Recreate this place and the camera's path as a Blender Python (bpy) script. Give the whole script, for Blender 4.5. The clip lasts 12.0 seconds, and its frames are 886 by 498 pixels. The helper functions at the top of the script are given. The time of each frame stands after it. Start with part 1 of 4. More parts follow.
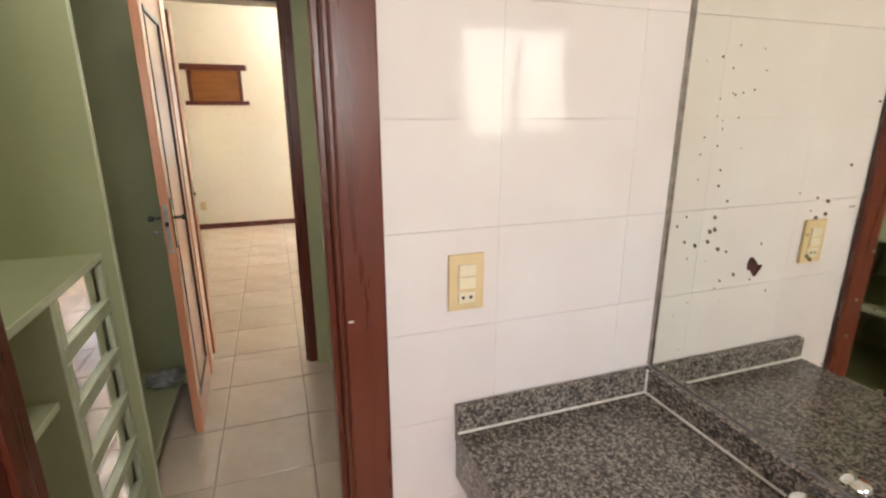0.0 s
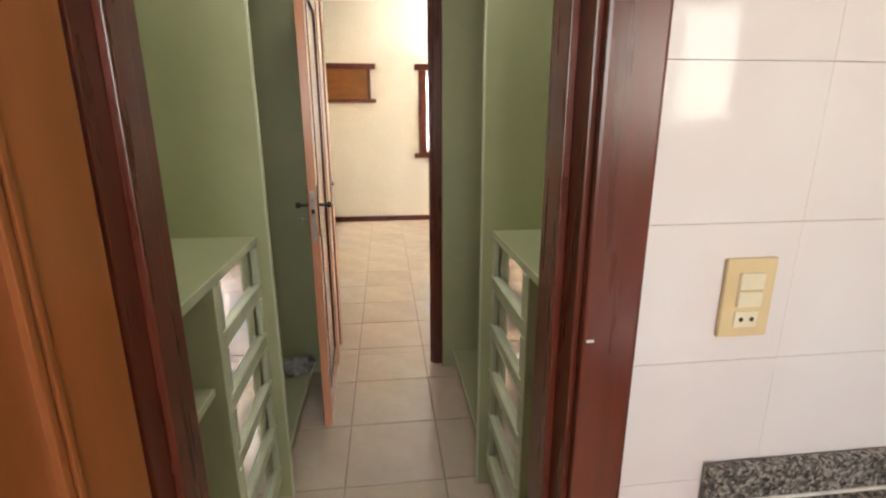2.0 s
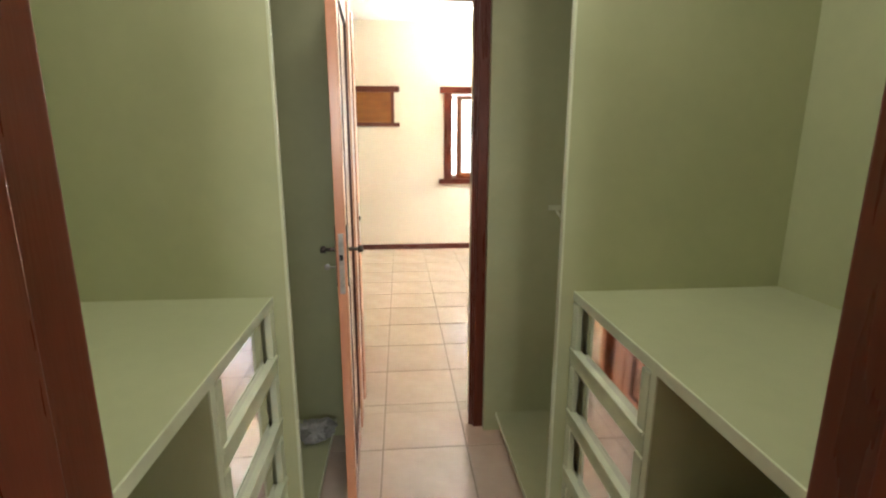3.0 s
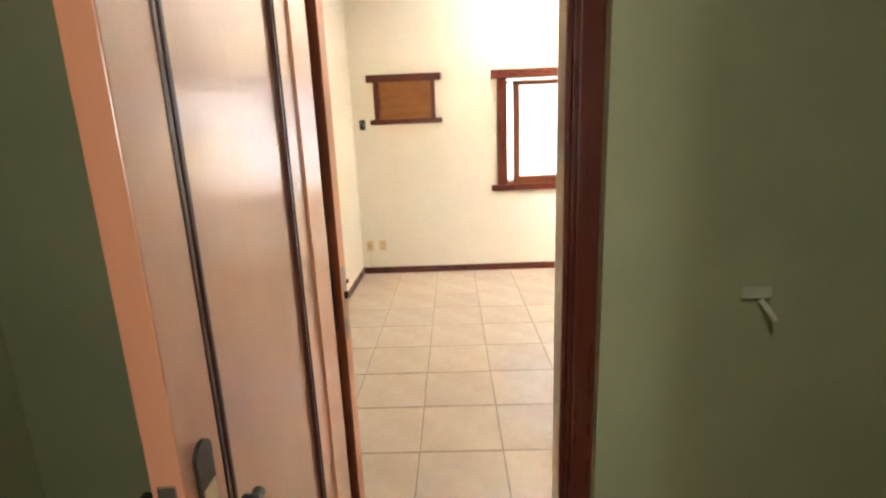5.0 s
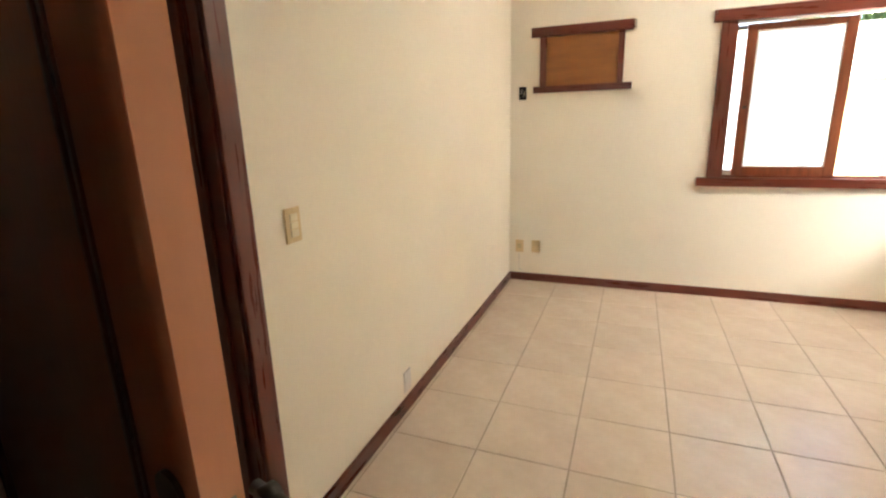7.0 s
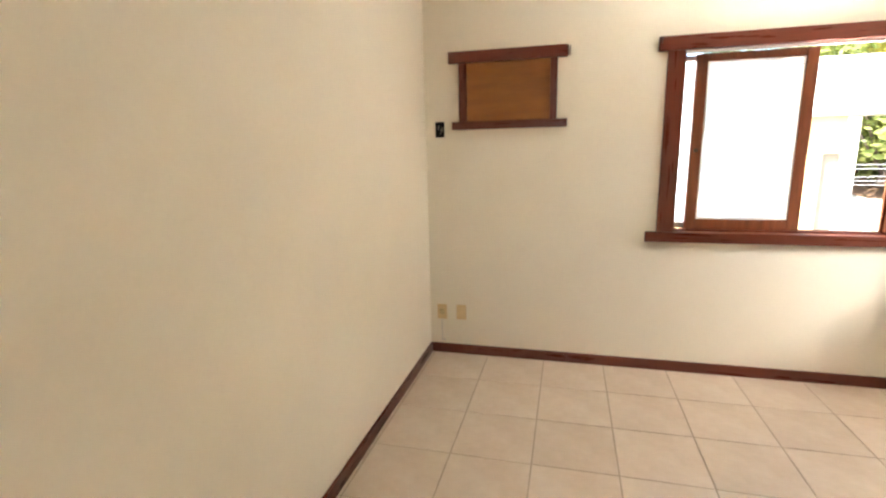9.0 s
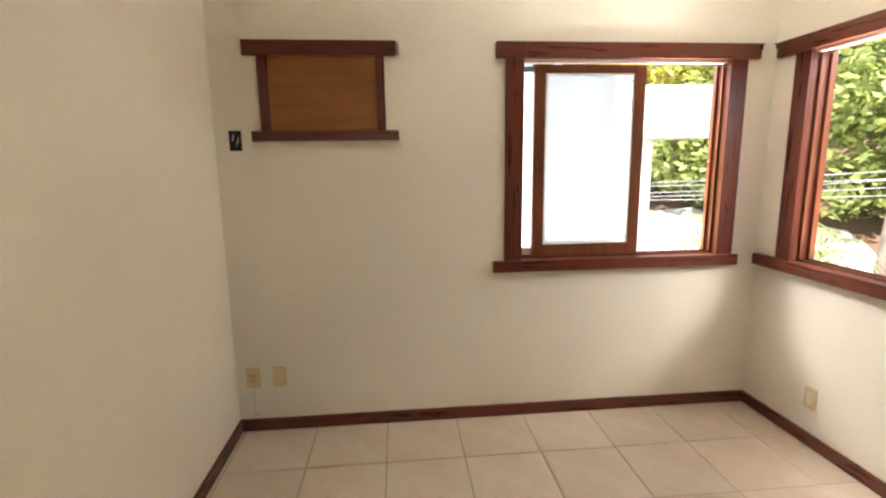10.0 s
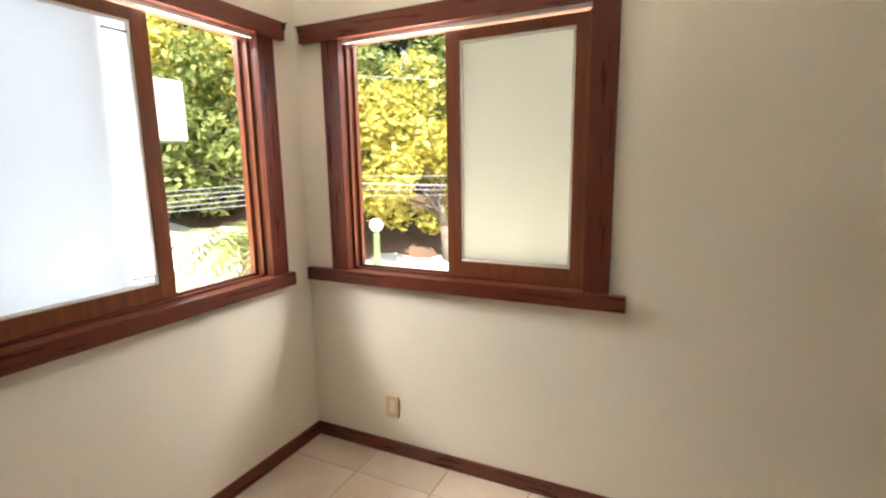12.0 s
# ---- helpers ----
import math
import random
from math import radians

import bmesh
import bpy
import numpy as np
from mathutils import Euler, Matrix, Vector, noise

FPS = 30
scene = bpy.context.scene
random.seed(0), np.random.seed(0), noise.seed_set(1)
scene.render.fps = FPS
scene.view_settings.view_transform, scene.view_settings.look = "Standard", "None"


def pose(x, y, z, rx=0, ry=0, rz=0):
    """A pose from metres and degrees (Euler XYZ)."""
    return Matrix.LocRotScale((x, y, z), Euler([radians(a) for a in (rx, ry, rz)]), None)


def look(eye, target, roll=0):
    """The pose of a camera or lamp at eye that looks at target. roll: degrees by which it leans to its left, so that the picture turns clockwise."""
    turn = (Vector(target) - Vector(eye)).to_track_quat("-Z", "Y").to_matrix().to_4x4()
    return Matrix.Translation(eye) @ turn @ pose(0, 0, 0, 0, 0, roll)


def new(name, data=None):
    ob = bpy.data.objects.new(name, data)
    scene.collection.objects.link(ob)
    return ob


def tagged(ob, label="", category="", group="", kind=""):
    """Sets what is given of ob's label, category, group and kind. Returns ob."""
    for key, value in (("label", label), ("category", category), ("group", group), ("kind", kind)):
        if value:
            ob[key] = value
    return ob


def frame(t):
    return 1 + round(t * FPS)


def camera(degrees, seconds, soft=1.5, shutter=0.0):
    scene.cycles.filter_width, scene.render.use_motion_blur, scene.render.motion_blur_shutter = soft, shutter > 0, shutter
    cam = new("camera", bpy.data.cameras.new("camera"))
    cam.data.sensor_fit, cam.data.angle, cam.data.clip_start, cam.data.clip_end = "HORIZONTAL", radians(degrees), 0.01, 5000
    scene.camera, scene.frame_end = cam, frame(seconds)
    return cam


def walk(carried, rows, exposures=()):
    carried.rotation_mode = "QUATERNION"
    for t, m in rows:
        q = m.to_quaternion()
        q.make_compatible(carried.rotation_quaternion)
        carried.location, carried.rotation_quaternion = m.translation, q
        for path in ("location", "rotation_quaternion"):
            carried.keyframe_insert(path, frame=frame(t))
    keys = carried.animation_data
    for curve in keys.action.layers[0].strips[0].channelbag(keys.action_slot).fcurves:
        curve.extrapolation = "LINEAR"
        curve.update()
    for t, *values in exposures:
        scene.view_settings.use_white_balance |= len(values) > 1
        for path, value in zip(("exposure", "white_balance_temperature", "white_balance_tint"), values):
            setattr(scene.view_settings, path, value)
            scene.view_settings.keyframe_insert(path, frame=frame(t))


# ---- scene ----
cam = camera(84.9, 12.0, soft=2.3)
PATH = [
    (0, (0.36, -0.362, 1.523), (0.987, 1.46, 0.989), -0.1),
    (0.5, (0.415, -0.371, 1.51), (1.058, 1.434, 0.938), -0.7),
    (1, (0.397, -0.371, 1.476), (0.936, 1.469, 0.909), -0.4),
    (1.5, (0.335, -0.25, 1.444), (0.649, 1.646, 0.892), -0.7),
    (2, (0.203, -0.104, 1.448), (0.431, 1.813, 0.926), -0.1),
    (2.5, (0.096, 0.052, 1.484), (0.316, 1.978, 0.990), 0.0),
    (3, (0.104, 0.296, 1.466), (0.277, 2.241, 1.031), 0.1),
    (3.5, (0.135, 0.582, 1.49), (0.276, 2.527, 1.047), -0.4),
    (5.3, (0.212, 1.755, 1.500), (0.095, 3.700, 1.045), -2.7),
    (5.5, (0.195, 1.892, 1.497), (0.026, 3.830, 1.032), -2.8),
    (6, (0.189, 2.159, 1.429), (-0.194, 4.056, 0.924), -0.6),
    (6.5, (0.173, 2.436, 1.430), (-0.468, 4.258, 0.909), -1.9),
    (8.5, (0.181, 3.196, 1.511), (-0.585, 4.990, 1.070), -1.3),
    (9, (0.136, 3.531, 1.530), (-0.357, 5.425, 1.122), -1.3),
    (9.5, (0.126, 3.866, 1.542), (-0.064, 5.820, 1.163), -1.3),
    (10, (0.096, 4.199, 1.523), (0.278, 6.160, 1.175), -0.8),
    (10.5, (0.062, 4.525, 1.486), (0.671, 6.406, 1.184), -1.1),
    (11, (0.008, 4.778, 1.494), (1.061, 6.453, 1.201), -1.5),
    (11.5, (0.052, 5.085, 1.452), (1.570, 6.362, 1.172), -0.8),
    (12, (0.285, 5.150, 1.478), (2.060, 6.012, 1.141), -0.9),
]
EXPOSURES = [(0, 2.85), (2, 2.85), (2.5, 3.05), (3.0, 3.2), (3.7, 3.2), (5.3, 3.0), (6.0, 2.85), (6.5, 2.55), (8.5, 2.6), (9.3, 2.0), (10.5, 1.65), (12, 1.4)]
walk(cam, [(row[0], look(*row[1:])) for row in PATH], EXPOSURES)

# ---- light ----
world = bpy.data.worlds.new("sky")
scene.world = world
world.use_nodes = True
wn = world.node_tree.nodes
sky = wn.new("ShaderNodeTexSky")
sky.sky_type = "NISHITA"
sky.sun_disc = False
sky.sun_elevation = radians(50)
sky.sun_rotation = radians(229)
world.node_tree.links.new(sky.outputs[0], wn["Background"].inputs[0])
wn["Background"].inputs[1].default_value = 0.15
sun = new("sun", bpy.data.lights.new("sun", "SUN"))
sun.data.energy, sun.data.angle, sun.data.color = 5.0, radians(0.5), (1.0, 0.95, 0.86)
sun.matrix_world = look((-7.5, -6.6, 12.0), (0, 0, 0))


def sky_lamp(name, eye, target, width, height, watts, colour):
    lamp = new(name, bpy.data.lights.new(name, "AREA"))
    lamp.data.shape, lamp.data.size, lamp.data.size_y = "RECTANGLE", width, height
    lamp.data.energy, lamp.data.color = watts, colour
    lamp.matrix_world = look(eye, target)
    return lamp


DAY = (1.0, 0.97, 0.92)
# the sky over the open halves, and the sunlit ground's bounce below the sills
sky_lamp("skylight_far_window", (1.0, 8.3, 2.95), (2.2, 6.2, 0.7), 1.5, 0.8, 80, DAY)
sky_lamp("skylight_side_window", (3.65, 5.1, 2.95), (1.6, 6.8, 0.7), 1.5, 0.8, 52, DAY)
sky_lamp("ground_light_far_window", (2.0, 7.75, 0.1), (0.9, 5.2, 2.9), 1.6, 0.7, 235, DAY)
sky_lamp("ground_light_side_window", (3.1, 6.6, 0.1), (0.6, 5.2, 2.9), 1.6, 0.7, 235, DAY)
sky_lamp("skylight_far_pane", (1.12, 7.03, 1.53), (1.12, 6.0, 1.53), 0.58, 1.04, 5, (1.0, 0.97, 0.95))
sky_lamp("skylight_bath_window", (0.3, -2.03, 1.75), (0.3, 0, 1.5), 0.84, 0.74, 4.6, (1.0, 0.97, 0.92))
sky_lamp("skylight_hall_window", (-2.9, 5.2, 1.7), (-1.5, 3.2, 0.8), 0.5, 0.9, 2, DAY)

# fill lamp added out of view to brighten the closet corridor
closet_fill = new("closet_ceiling_lamp", bpy.data.lights.new("closet_ceiling_lamp", "AREA"))
closet_fill.data.shape, closet_fill.data.size = "DISK", 0.26
closet_fill.data.energy, closet_fill.data.color = 1.1, (1.0, 0.97, 0.92)
closet_fill.matrix_world = look((0.17, 1.2, 2.535), (0.17, 1.2, 0))

# ---- materials ----


def material(name, colour, rough=0.5, metal=0.0, vary=0.15, scale=6.0, bump=0.0, bump_scale=60.0,
             stretch=(1, 1, 1), second=None, per_object=0.0, spec=0.5, coat=0.0):
    m = bpy.data.materials.new(name)
    m.use_nodes = True
    n, l = m.node_tree.nodes, m.node_tree.links
    b = n["Principled BSDF"]
    b.inputs["Roughness"].default_value = rough
    b.inputs["Metallic"].default_value = metal
    b.inputs["Specular IOR Level"].default_value = spec
    b.inputs["Coat Weight"].default_value = coat
    b.inputs["Coat Roughness"].default_value = 0.2
    co = n.new("ShaderNodeTexCoord")
    mp = n.new("ShaderNodeMapping")
    mp.inputs["Scale"].default_value = stretch
    l.new(co.outputs["Object"], mp.inputs[0])
    big = n.new("ShaderNodeTexNoise")
    big.inputs["Scale"].default_value, big.inputs["Detail"].default_value = scale, 6
    l.new(mp.outputs[0], big.inputs["Vector"])
    fine = n.new("ShaderNodeTexNoise")
    fine.inputs["Scale"].default_value, fine.inputs["Detail"].default_value = bump_scale, 4
    l.new(mp.outputs[0], fine.inputs["Vector"])
    other = second or tuple(c * (1 - vary) for c in colour)
    ramp = n.new("ShaderNodeValToRGB")
    ramp.color_ramp.elements[0].position, ramp.color_ramp.elements[1].position = 0.35, 0.65
    ramp.color_ramp.elements[0].color = (*other, 1)
    ramp.color_ramp.elements[1].color = (*colour, 1)
    l.new(big.outputs["Fac"], ramp.inputs[0])
    out = ramp.outputs[0]
    hsv = n.new("ShaderNodeHueSaturation")
    rng = n.new("ShaderNodeMapRange")
    rng.inputs["To Min"].default_value, rng.inputs["To Max"].default_value = 1 - vary * 0.4, 1 + vary * 0.4
    l.new(fine.outputs["Fac"], rng.inputs["Value"])
    if per_object:
        info = n.new("ShaderNodeObjectInfo")
        r2 = n.new("ShaderNodeMapRange")
        r2.inputs["To Min"].default_value, r2.inputs["To Max"].default_value = 1 - per_object, 1 + per_object
        l.new(info.outputs["Random"], r2.inputs["Value"])
        mul = n.new("ShaderNodeMath")
        mul.operation = "MULTIPLY"
        l.new(rng.outputs[0], mul.inputs[0])
        l.new(r2.outputs[0], mul.inputs[1])
        l.new(mul.outputs[0], hsv.inputs["Value"])
    else:
        l.new(rng.outputs[0], hsv.inputs["Value"])
    l.new(out, hsv.inputs["Color"])
    l.new(hsv.outputs[0], b.inputs["Base Color"])
    rr = n.new("ShaderNodeMapRange")
    rr.inputs["To Min"].default_value, rr.inputs["To Max"].default_value = rough * 0.8, min(1, rough * 1.25)
    l.new(big.outputs["Fac"], rr.inputs["Value"])
    l.new(rr.outputs[0], b.inputs["Roughness"])
    if bump:
        bp = n.new("ShaderNodeBump")
        bp.inputs["Strength"].default_value, bp.inputs["Distance"].default_value = bump, 0.004
        l.new(fine.outputs["Fac"], bp.inputs["Height"])
        l.new(bp.outputs[0], b.inputs["Normal"])
    return m


GRAIN = (9, 9, 0.7)
M_WALL = material("cream_wall_paint", (0.88, 0.81, 0.68), 0.75, vary=0.05, scale=1.3, bump=0.12, bump_scale=45)
M_CEIL = material("white_ceiling_paint", (0.85, 0.83, 0.78), 0.85, vary=0.04, scale=1.0, bump=0.1)
# hall walls: shade of the unlit hall put into a darker base colour
M_HALL = material("darkened_hall_paint", (0.55, 0.5, 0.4), 0.8, vary=0.08, scale=1.5, bump=0.1)
M_GREEN = material("green_painted_board", (0.455, 0.475, 0.275), 0.42, vary=0.12, scale=2.2, bump=0.08, bump_scale=25)
M_EDGE = material("pale_green_edge", (0.66, 0.70, 0.50), 0.4, vary=0.12, scale=9)
M_TILE = material("beige_floor_tile", (0.66, 0.55, 0.435), 0.22, vary=0.12, scale=4.5, bump=0.05, bump_scale=18,
                  second=(0.61, 0.49, 0.375), per_object=0.05)
M_GROUT = material("floor_grout", (0.40, 0.32, 0.24), 0.9, vary=0.25, scale=7)
M_WTILE = material("white_glazed_tile", (0.80, 0.74, 0.70), 0.07, vary=0.05, scale=5, bump=0.25, bump_scale=9, spec=0.18,
                   second=(0.78, 0.70, 0.66), per_object=0.02)
M_WGROUT = material("tile_grout", (0.80, 0.74, 0.69), 0.7, vary=0.15)
M_FRAME = material("dark_red_varnished_wood", (0.13, 0.026, 0.012), 0.28, vary=0.25, scale=5, bump=0.05, bump_scale=40,
                   stretch=GRAIN, second=(0.10, 0.021, 0.010))
M_FRAMEH = material("dark_red_varnished_wood_lying", (0.13, 0.026, 0.012), 0.28, vary=0.25, scale=5, bump=0.05, bump_scale=40,
                    stretch=(0.8, 0.8, 9), second=(0.10, 0.021, 0.010))
M_SASH = material("red_brown_sash_wood", (0.2, 0.055, 0.02), 0.3, vary=0.4, scale=5, bump=0.1, bump_scale=40,
                  stretch=GRAIN, second=(0.12, 0.032, 0.012))
M_LEAF = material("orange_brown_door_veneer", (0.38, 0.12, 0.034), 0.34, vary=0.14, scale=2.2, bump=0.04, bump_scale=40,
                  stretch=(4, 4, 0.5), second=(0.28, 0.085, 0.022), coat=0.8)
# lit copy of the door veneer: the bedroom light's sheen is put into its colour
M_LEAF_LIT = material("lit_orange_door_veneer", (0.71, 0.305, 0.165), 0.3, vary=0.1, scale=2.0, bump=0.03, bump_scale=40,
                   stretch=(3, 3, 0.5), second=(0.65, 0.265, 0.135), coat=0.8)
# shaded copy of the door veneer, darkened for faces turned from the windows
M_LEAF_SHADED = material("shaded_red_door_veneer", (0.30, 0.085, 0.032), 0.34, vary=0.2, scale=3, bump=0.05, bump_scale=40,
                   stretch=(5, 5, 0.5), second=(0.24, 0.065, 0.024), coat=0.3)
M_MOULD = material("dark_door_moulding", (0.09, 0.02, 0.01), 0.3, vary=0.3, scale=6, stretch=GRAIN)
M_PLY = material("orange_plywood", (0.29, 0.11, 0.022), 0.5, vary=0.25, scale=3, bump=0.1, bump_scale=60,
                 stretch=(1, 1, 5), second=(0.22, 0.08, 0.016))
M_IRON = material("dark_bronze", (0.10, 0.085, 0.075), 0.35, metal=0.9, vary=0.3, scale=20, bump=0.1)
M_STEEL = material("worn_steel", (0.45, 0.42, 0.38), 0.35, metal=1.0, vary=0.3, scale=30)
M_BRASS = material("aged_brass", (0.62, 0.50, 0.28), 0.4, metal=0.5, vary=0.3, scale=25)
M_CHROME = material("chrome", (0.8, 0.8, 0.8), 0.12, metal=1.0, vary=0.05)
M_PLATE = material("yellowed_plastic", (0.74, 0.56, 0.30), 0.4, vary=0.08, scale=20)
M_KEY = material("ivory_plastic", (0.80, 0.70, 0.50), 0.35, vary=0.06, scale=20)
M_BLACK = material("black_void", (0.012, 0.012, 0.012), 0.8, vary=0.3)
M_ACRYL = material("mirrored_drawer_glass", (0.82, 0.80, 0.82), 0.05, metal=1.0, vary=0.06, scale=3)
M_CAULK = material("white_caulk", (0.78, 0.74, 0.66), 0.6, vary=0.2, scale=25)
M_PORC = material("white_porcelain", (0.82, 0.82, 0.80), 0.08, vary=0.03)
M_BAG = material("grey_plastic_film", (0.42, 0.42, 0.40), 0.22, vary=0.3, scale=20)
M_WHITE = material("white_plastic_track", (0.75, 0.72, 0.68), 0.5, vary=0.1, scale=8)
M_CONC = material("weathered_white_render", (0.62, 0.62, 0.60), 0.85, vary=0.35, scale=1.6, bump=0.2)
M_GREYD = material("grey_door_paint", (0.20, 0.19, 0.17), 0.6, vary=0.2, scale=4)
M_YELLOW = material("yellow_render", (0.62, 0.49, 0.27), 0.8, vary=0.2, scale=2)
M_SOIL = material("dry_soil", (0.22, 0.13, 0.08), 0.95, vary=0.5, scale=0.6, bump=0.6, bump_scale=9)
M_PAVE = material("pale_paving", (0.68, 0.65, 0.58), 0.9, vary=0.25, scale=1.2, bump=0.2)
M_BARK = material("grey_bark", (0.24, 0.19, 0.15), 0.9, vary=0.4, scale=4, bump=0.5, bump_scale=14)
M_POLE = material("concrete_pole", (0.62, 0.60, 0.56), 0.85, vary=0.2, scale=3, bump=0.2)
M_WIRE = material("grey_cable", (0.5, 0.5, 0.5), 0.6, vary=0.2)
M_GLOBE = material("white_globe_glass", (0.85, 0.82, 0.74), 0.2, vary=0.05)
M_CACT = material("cactus_green", (0.16, 0.24, 0.08), 0.5, vary=0.3, scale=9, bump=0.3)


def leaf_material(name, a, b):
    m = bpy.data.materials.new(name)
    m.use_nodes = True
    n, l = m.node_tree.nodes, m.node_tree.links
    geo = n.new("ShaderNodeNewGeometry")
    ramp = n.new("ShaderNodeValToRGB")
    ramp.color_ramp.elements[0].color, ramp.color_ramp.elements[1].color = (*a, 1), (*b, 1)
    l.new(geo.outputs["Random Per Island"], ramp.inputs[0])
    p = n["Principled BSDF"]
    p.inputs["Roughness"].default_value = 0.5
    l.new(ramp.outputs[0], p.inputs["Base Color"])
    tr = n.new("ShaderNodeBsdfTranslucent")
    l.new(ramp.outputs[0], tr.inputs["Color"])
    mix = n.new("ShaderNodeMixShader")
    mix.inputs[0].default_value = 0.35
    l.new(p.outputs[0], mix.inputs[1])
    l.new(tr.outputs[0], mix.inputs[2])
    l.new(mix.outputs[0], n["Material Output"].inputs[0])
    return m


M_LGREEN = leaf_material("green_leaves", (0.12, 0.17, 0.035), (0.42, 0.46, 0.14))
M_LDARK = leaf_material("dark_green_leaves", (0.02, 0.05, 0.015), (0.09, 0.14, 0.05))
M_LYEL = leaf_material("yellow_green_leaves", (0.38, 0.35, 0.05), (0.82, 0.73, 0.19))
M_LPALM = leaf_material("palm_leaves", (0.14, 0.18, 0.05), (0.36, 0.38, 0.14))


def frosted(name, colour):
    m = bpy.data.materials.new(name)
    m.use_nodes = True
    n, l = m.node_tree.nodes, m.node_tree.links
    b = n["Principled BSDF"]
    b.inputs["Base Color"].default_value = (*colour, 1)
    b.inputs["Roughness"].default_value = 0.3
    tr = n.new("ShaderNodeBsdfTranslucent")
    noi = n.new("ShaderNodeTexNoise")
    noi.inputs["Scale"].default_value = 3
    ramp = n.new("ShaderNodeValToRGB")
    ramp.color_ramp.elements[0].color = (*(c * 0.9 for c in colour), 1)
    ramp.color_ramp.elements[1].color = (*colour, 1)
    l.new(noi.outputs["Fac"], ramp.inputs[0])
    l.new(ramp.outputs[0], tr.inputs["Color"])
    mix = n.new("ShaderNodeMixShader")
    mix.inputs[0].default_value = 0.75
    l.new(b.outputs[0], mix.inputs[1])
    l.new(tr.outputs[0], mix.inputs[2])
    l.new(mix.outputs[0], n["Material Output"].inputs[0])
    return m


M_FROST = frosted("frosted_glass", (0.62, 0.64, 0.66))
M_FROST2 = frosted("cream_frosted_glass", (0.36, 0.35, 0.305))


def granite_material():
    m = bpy.data.materials.new("grey_granite")
    m.use_nodes = True
    n, l = m.node_tree.nodes, m.node_tree.links
    co = n.new("ShaderNodeTexCoord")
    vor = n.new("ShaderNodeTexVoronoi")
    vor.inputs["Scale"].default_value = 210
    noi = n.new("ShaderNodeTexNoise")
    noi.inputs["Scale"].default_value, noi.inputs["Detail"].default_value = 80, 8
    add = n.new("ShaderNodeMix")
    add.data_type = "RGBA"
    add.inputs[0].default_value = 0.5
    ramp = n.new("ShaderNodeValToRGB")
    e = ramp.color_ramp.elements
    e[0].position, e[0].color = 0.33, (0.045, 0.038, 0.034, 1)
    e[1].position, e[1].color = 0.68, (0.36, 0.31, 0.26, 1)
    mid = e.new(0.5)
    mid.color = (0.13, 0.115, 0.10, 1)
    l.new(co.outputs["Object"], vor.inputs["Vector"])
    l.new(co.outputs["Object"], noi.inputs["Vector"])
    l.new(vor.outputs["Color"], add.inputs["A"])
    l.new(noi.outputs["Fac"], add.inputs["B"])
    l.new(add.outputs["Result"], ramp.inputs[0])
    l.new(ramp.outputs[0], n["Principled BSDF"].inputs["Base Color"])
    n["Principled BSDF"].inputs["Roughness"].default_value = 0.2
    return m


M_GRAN = granite_material()


def mirror_material():
    """A real mirror whose silvering has gone in specks."""
    m = bpy.data.materials.new("specked_mirror")
    m.use_nodes = True
    n, l = m.node_tree.nodes, m.node_tree.links
    b = n["Principled BSDF"]
    co = n.new("ShaderNodeTexCoord")
    vor = n.new("ShaderNodeTexVoronoi")
    vor.inputs["Scale"].default_value = 46
    l.new(co.outputs["Object"], vor.inputs["Vector"])
    noi = n.new("ShaderNodeTexNoise")
    noi.inputs["Scale"].default_value = 4.5
    l.new(co.outputs["Object"], noi.inputs["Vector"])
    sub = n.new("ShaderNodeMapRange")
    sub.inputs["From Min"].default_value, sub.inputs["From Max"].default_value = 0.36, 0.8
    sub.inputs["To Min"].default_value, sub.inputs["To Max"].default_value = 0.0, 0.26
    l.new(noi.outputs["Fac"], sub.inputs["Value"])
    cmp_ = n.new("ShaderNodeMath")
    cmp_.operation = "LESS_THAN"
    l.new(vor.outputs["Distance"], cmp_.inputs[0])
    l.new(sub.outputs[0], cmp_.inputs[1])
    mixc = n.new("ShaderNodeMix")
    mixc.data_type = "RGBA"
    mixc.inputs["A"].default_value = (0.86, 0.87, 0.80, 1)
    mixc.inputs["B"].default_value = (0.20, 0.15, 0.10, 1)
    l.new(cmp_.outputs[0], mixc.inputs["Factor"])
    l.new(mixc.outputs["Result"], b.inputs["Base Color"])
    inv = n.new("ShaderNodeMath")
    inv.operation = "SUBTRACT"
    inv.inputs[0].default_value = 1.0
    l.new(cmp_.outputs[0], inv.inputs[1])
    l.new(inv.outputs[0], b.inputs["Metallic"])
    b.inputs["Roughness"].default_value = 0.03
    return m


M_MIRROR = mirror_material()

# ---- building helpers ----


def box(bm, x0, y0, z0, x1, y1, z1, bevel=0.0):
    made = bmesh.ops.create_cube(bm, size=1.0)["verts"]
    for v in made:
        v.co = Vector((x0 if v.co.x < 0 else x1, y0 if v.co.y < 0 else y1, z0 if v.co.z < 0 else z1))
    if bevel:
        edges = list({e for v in made for e in v.link_edges})
        bmesh.ops.bevel(bm, geom=edges, offset=bevel, segments=2, affect="EDGES", profile=0.6)
    return bm


def boxes(*specs, bevel=0.0):
    """One mesh of several boxes, each of six numbers."""
    bm = bmesh.new()
    for s in specs:
        box(bm, *s, bevel=bevel)
    return bm


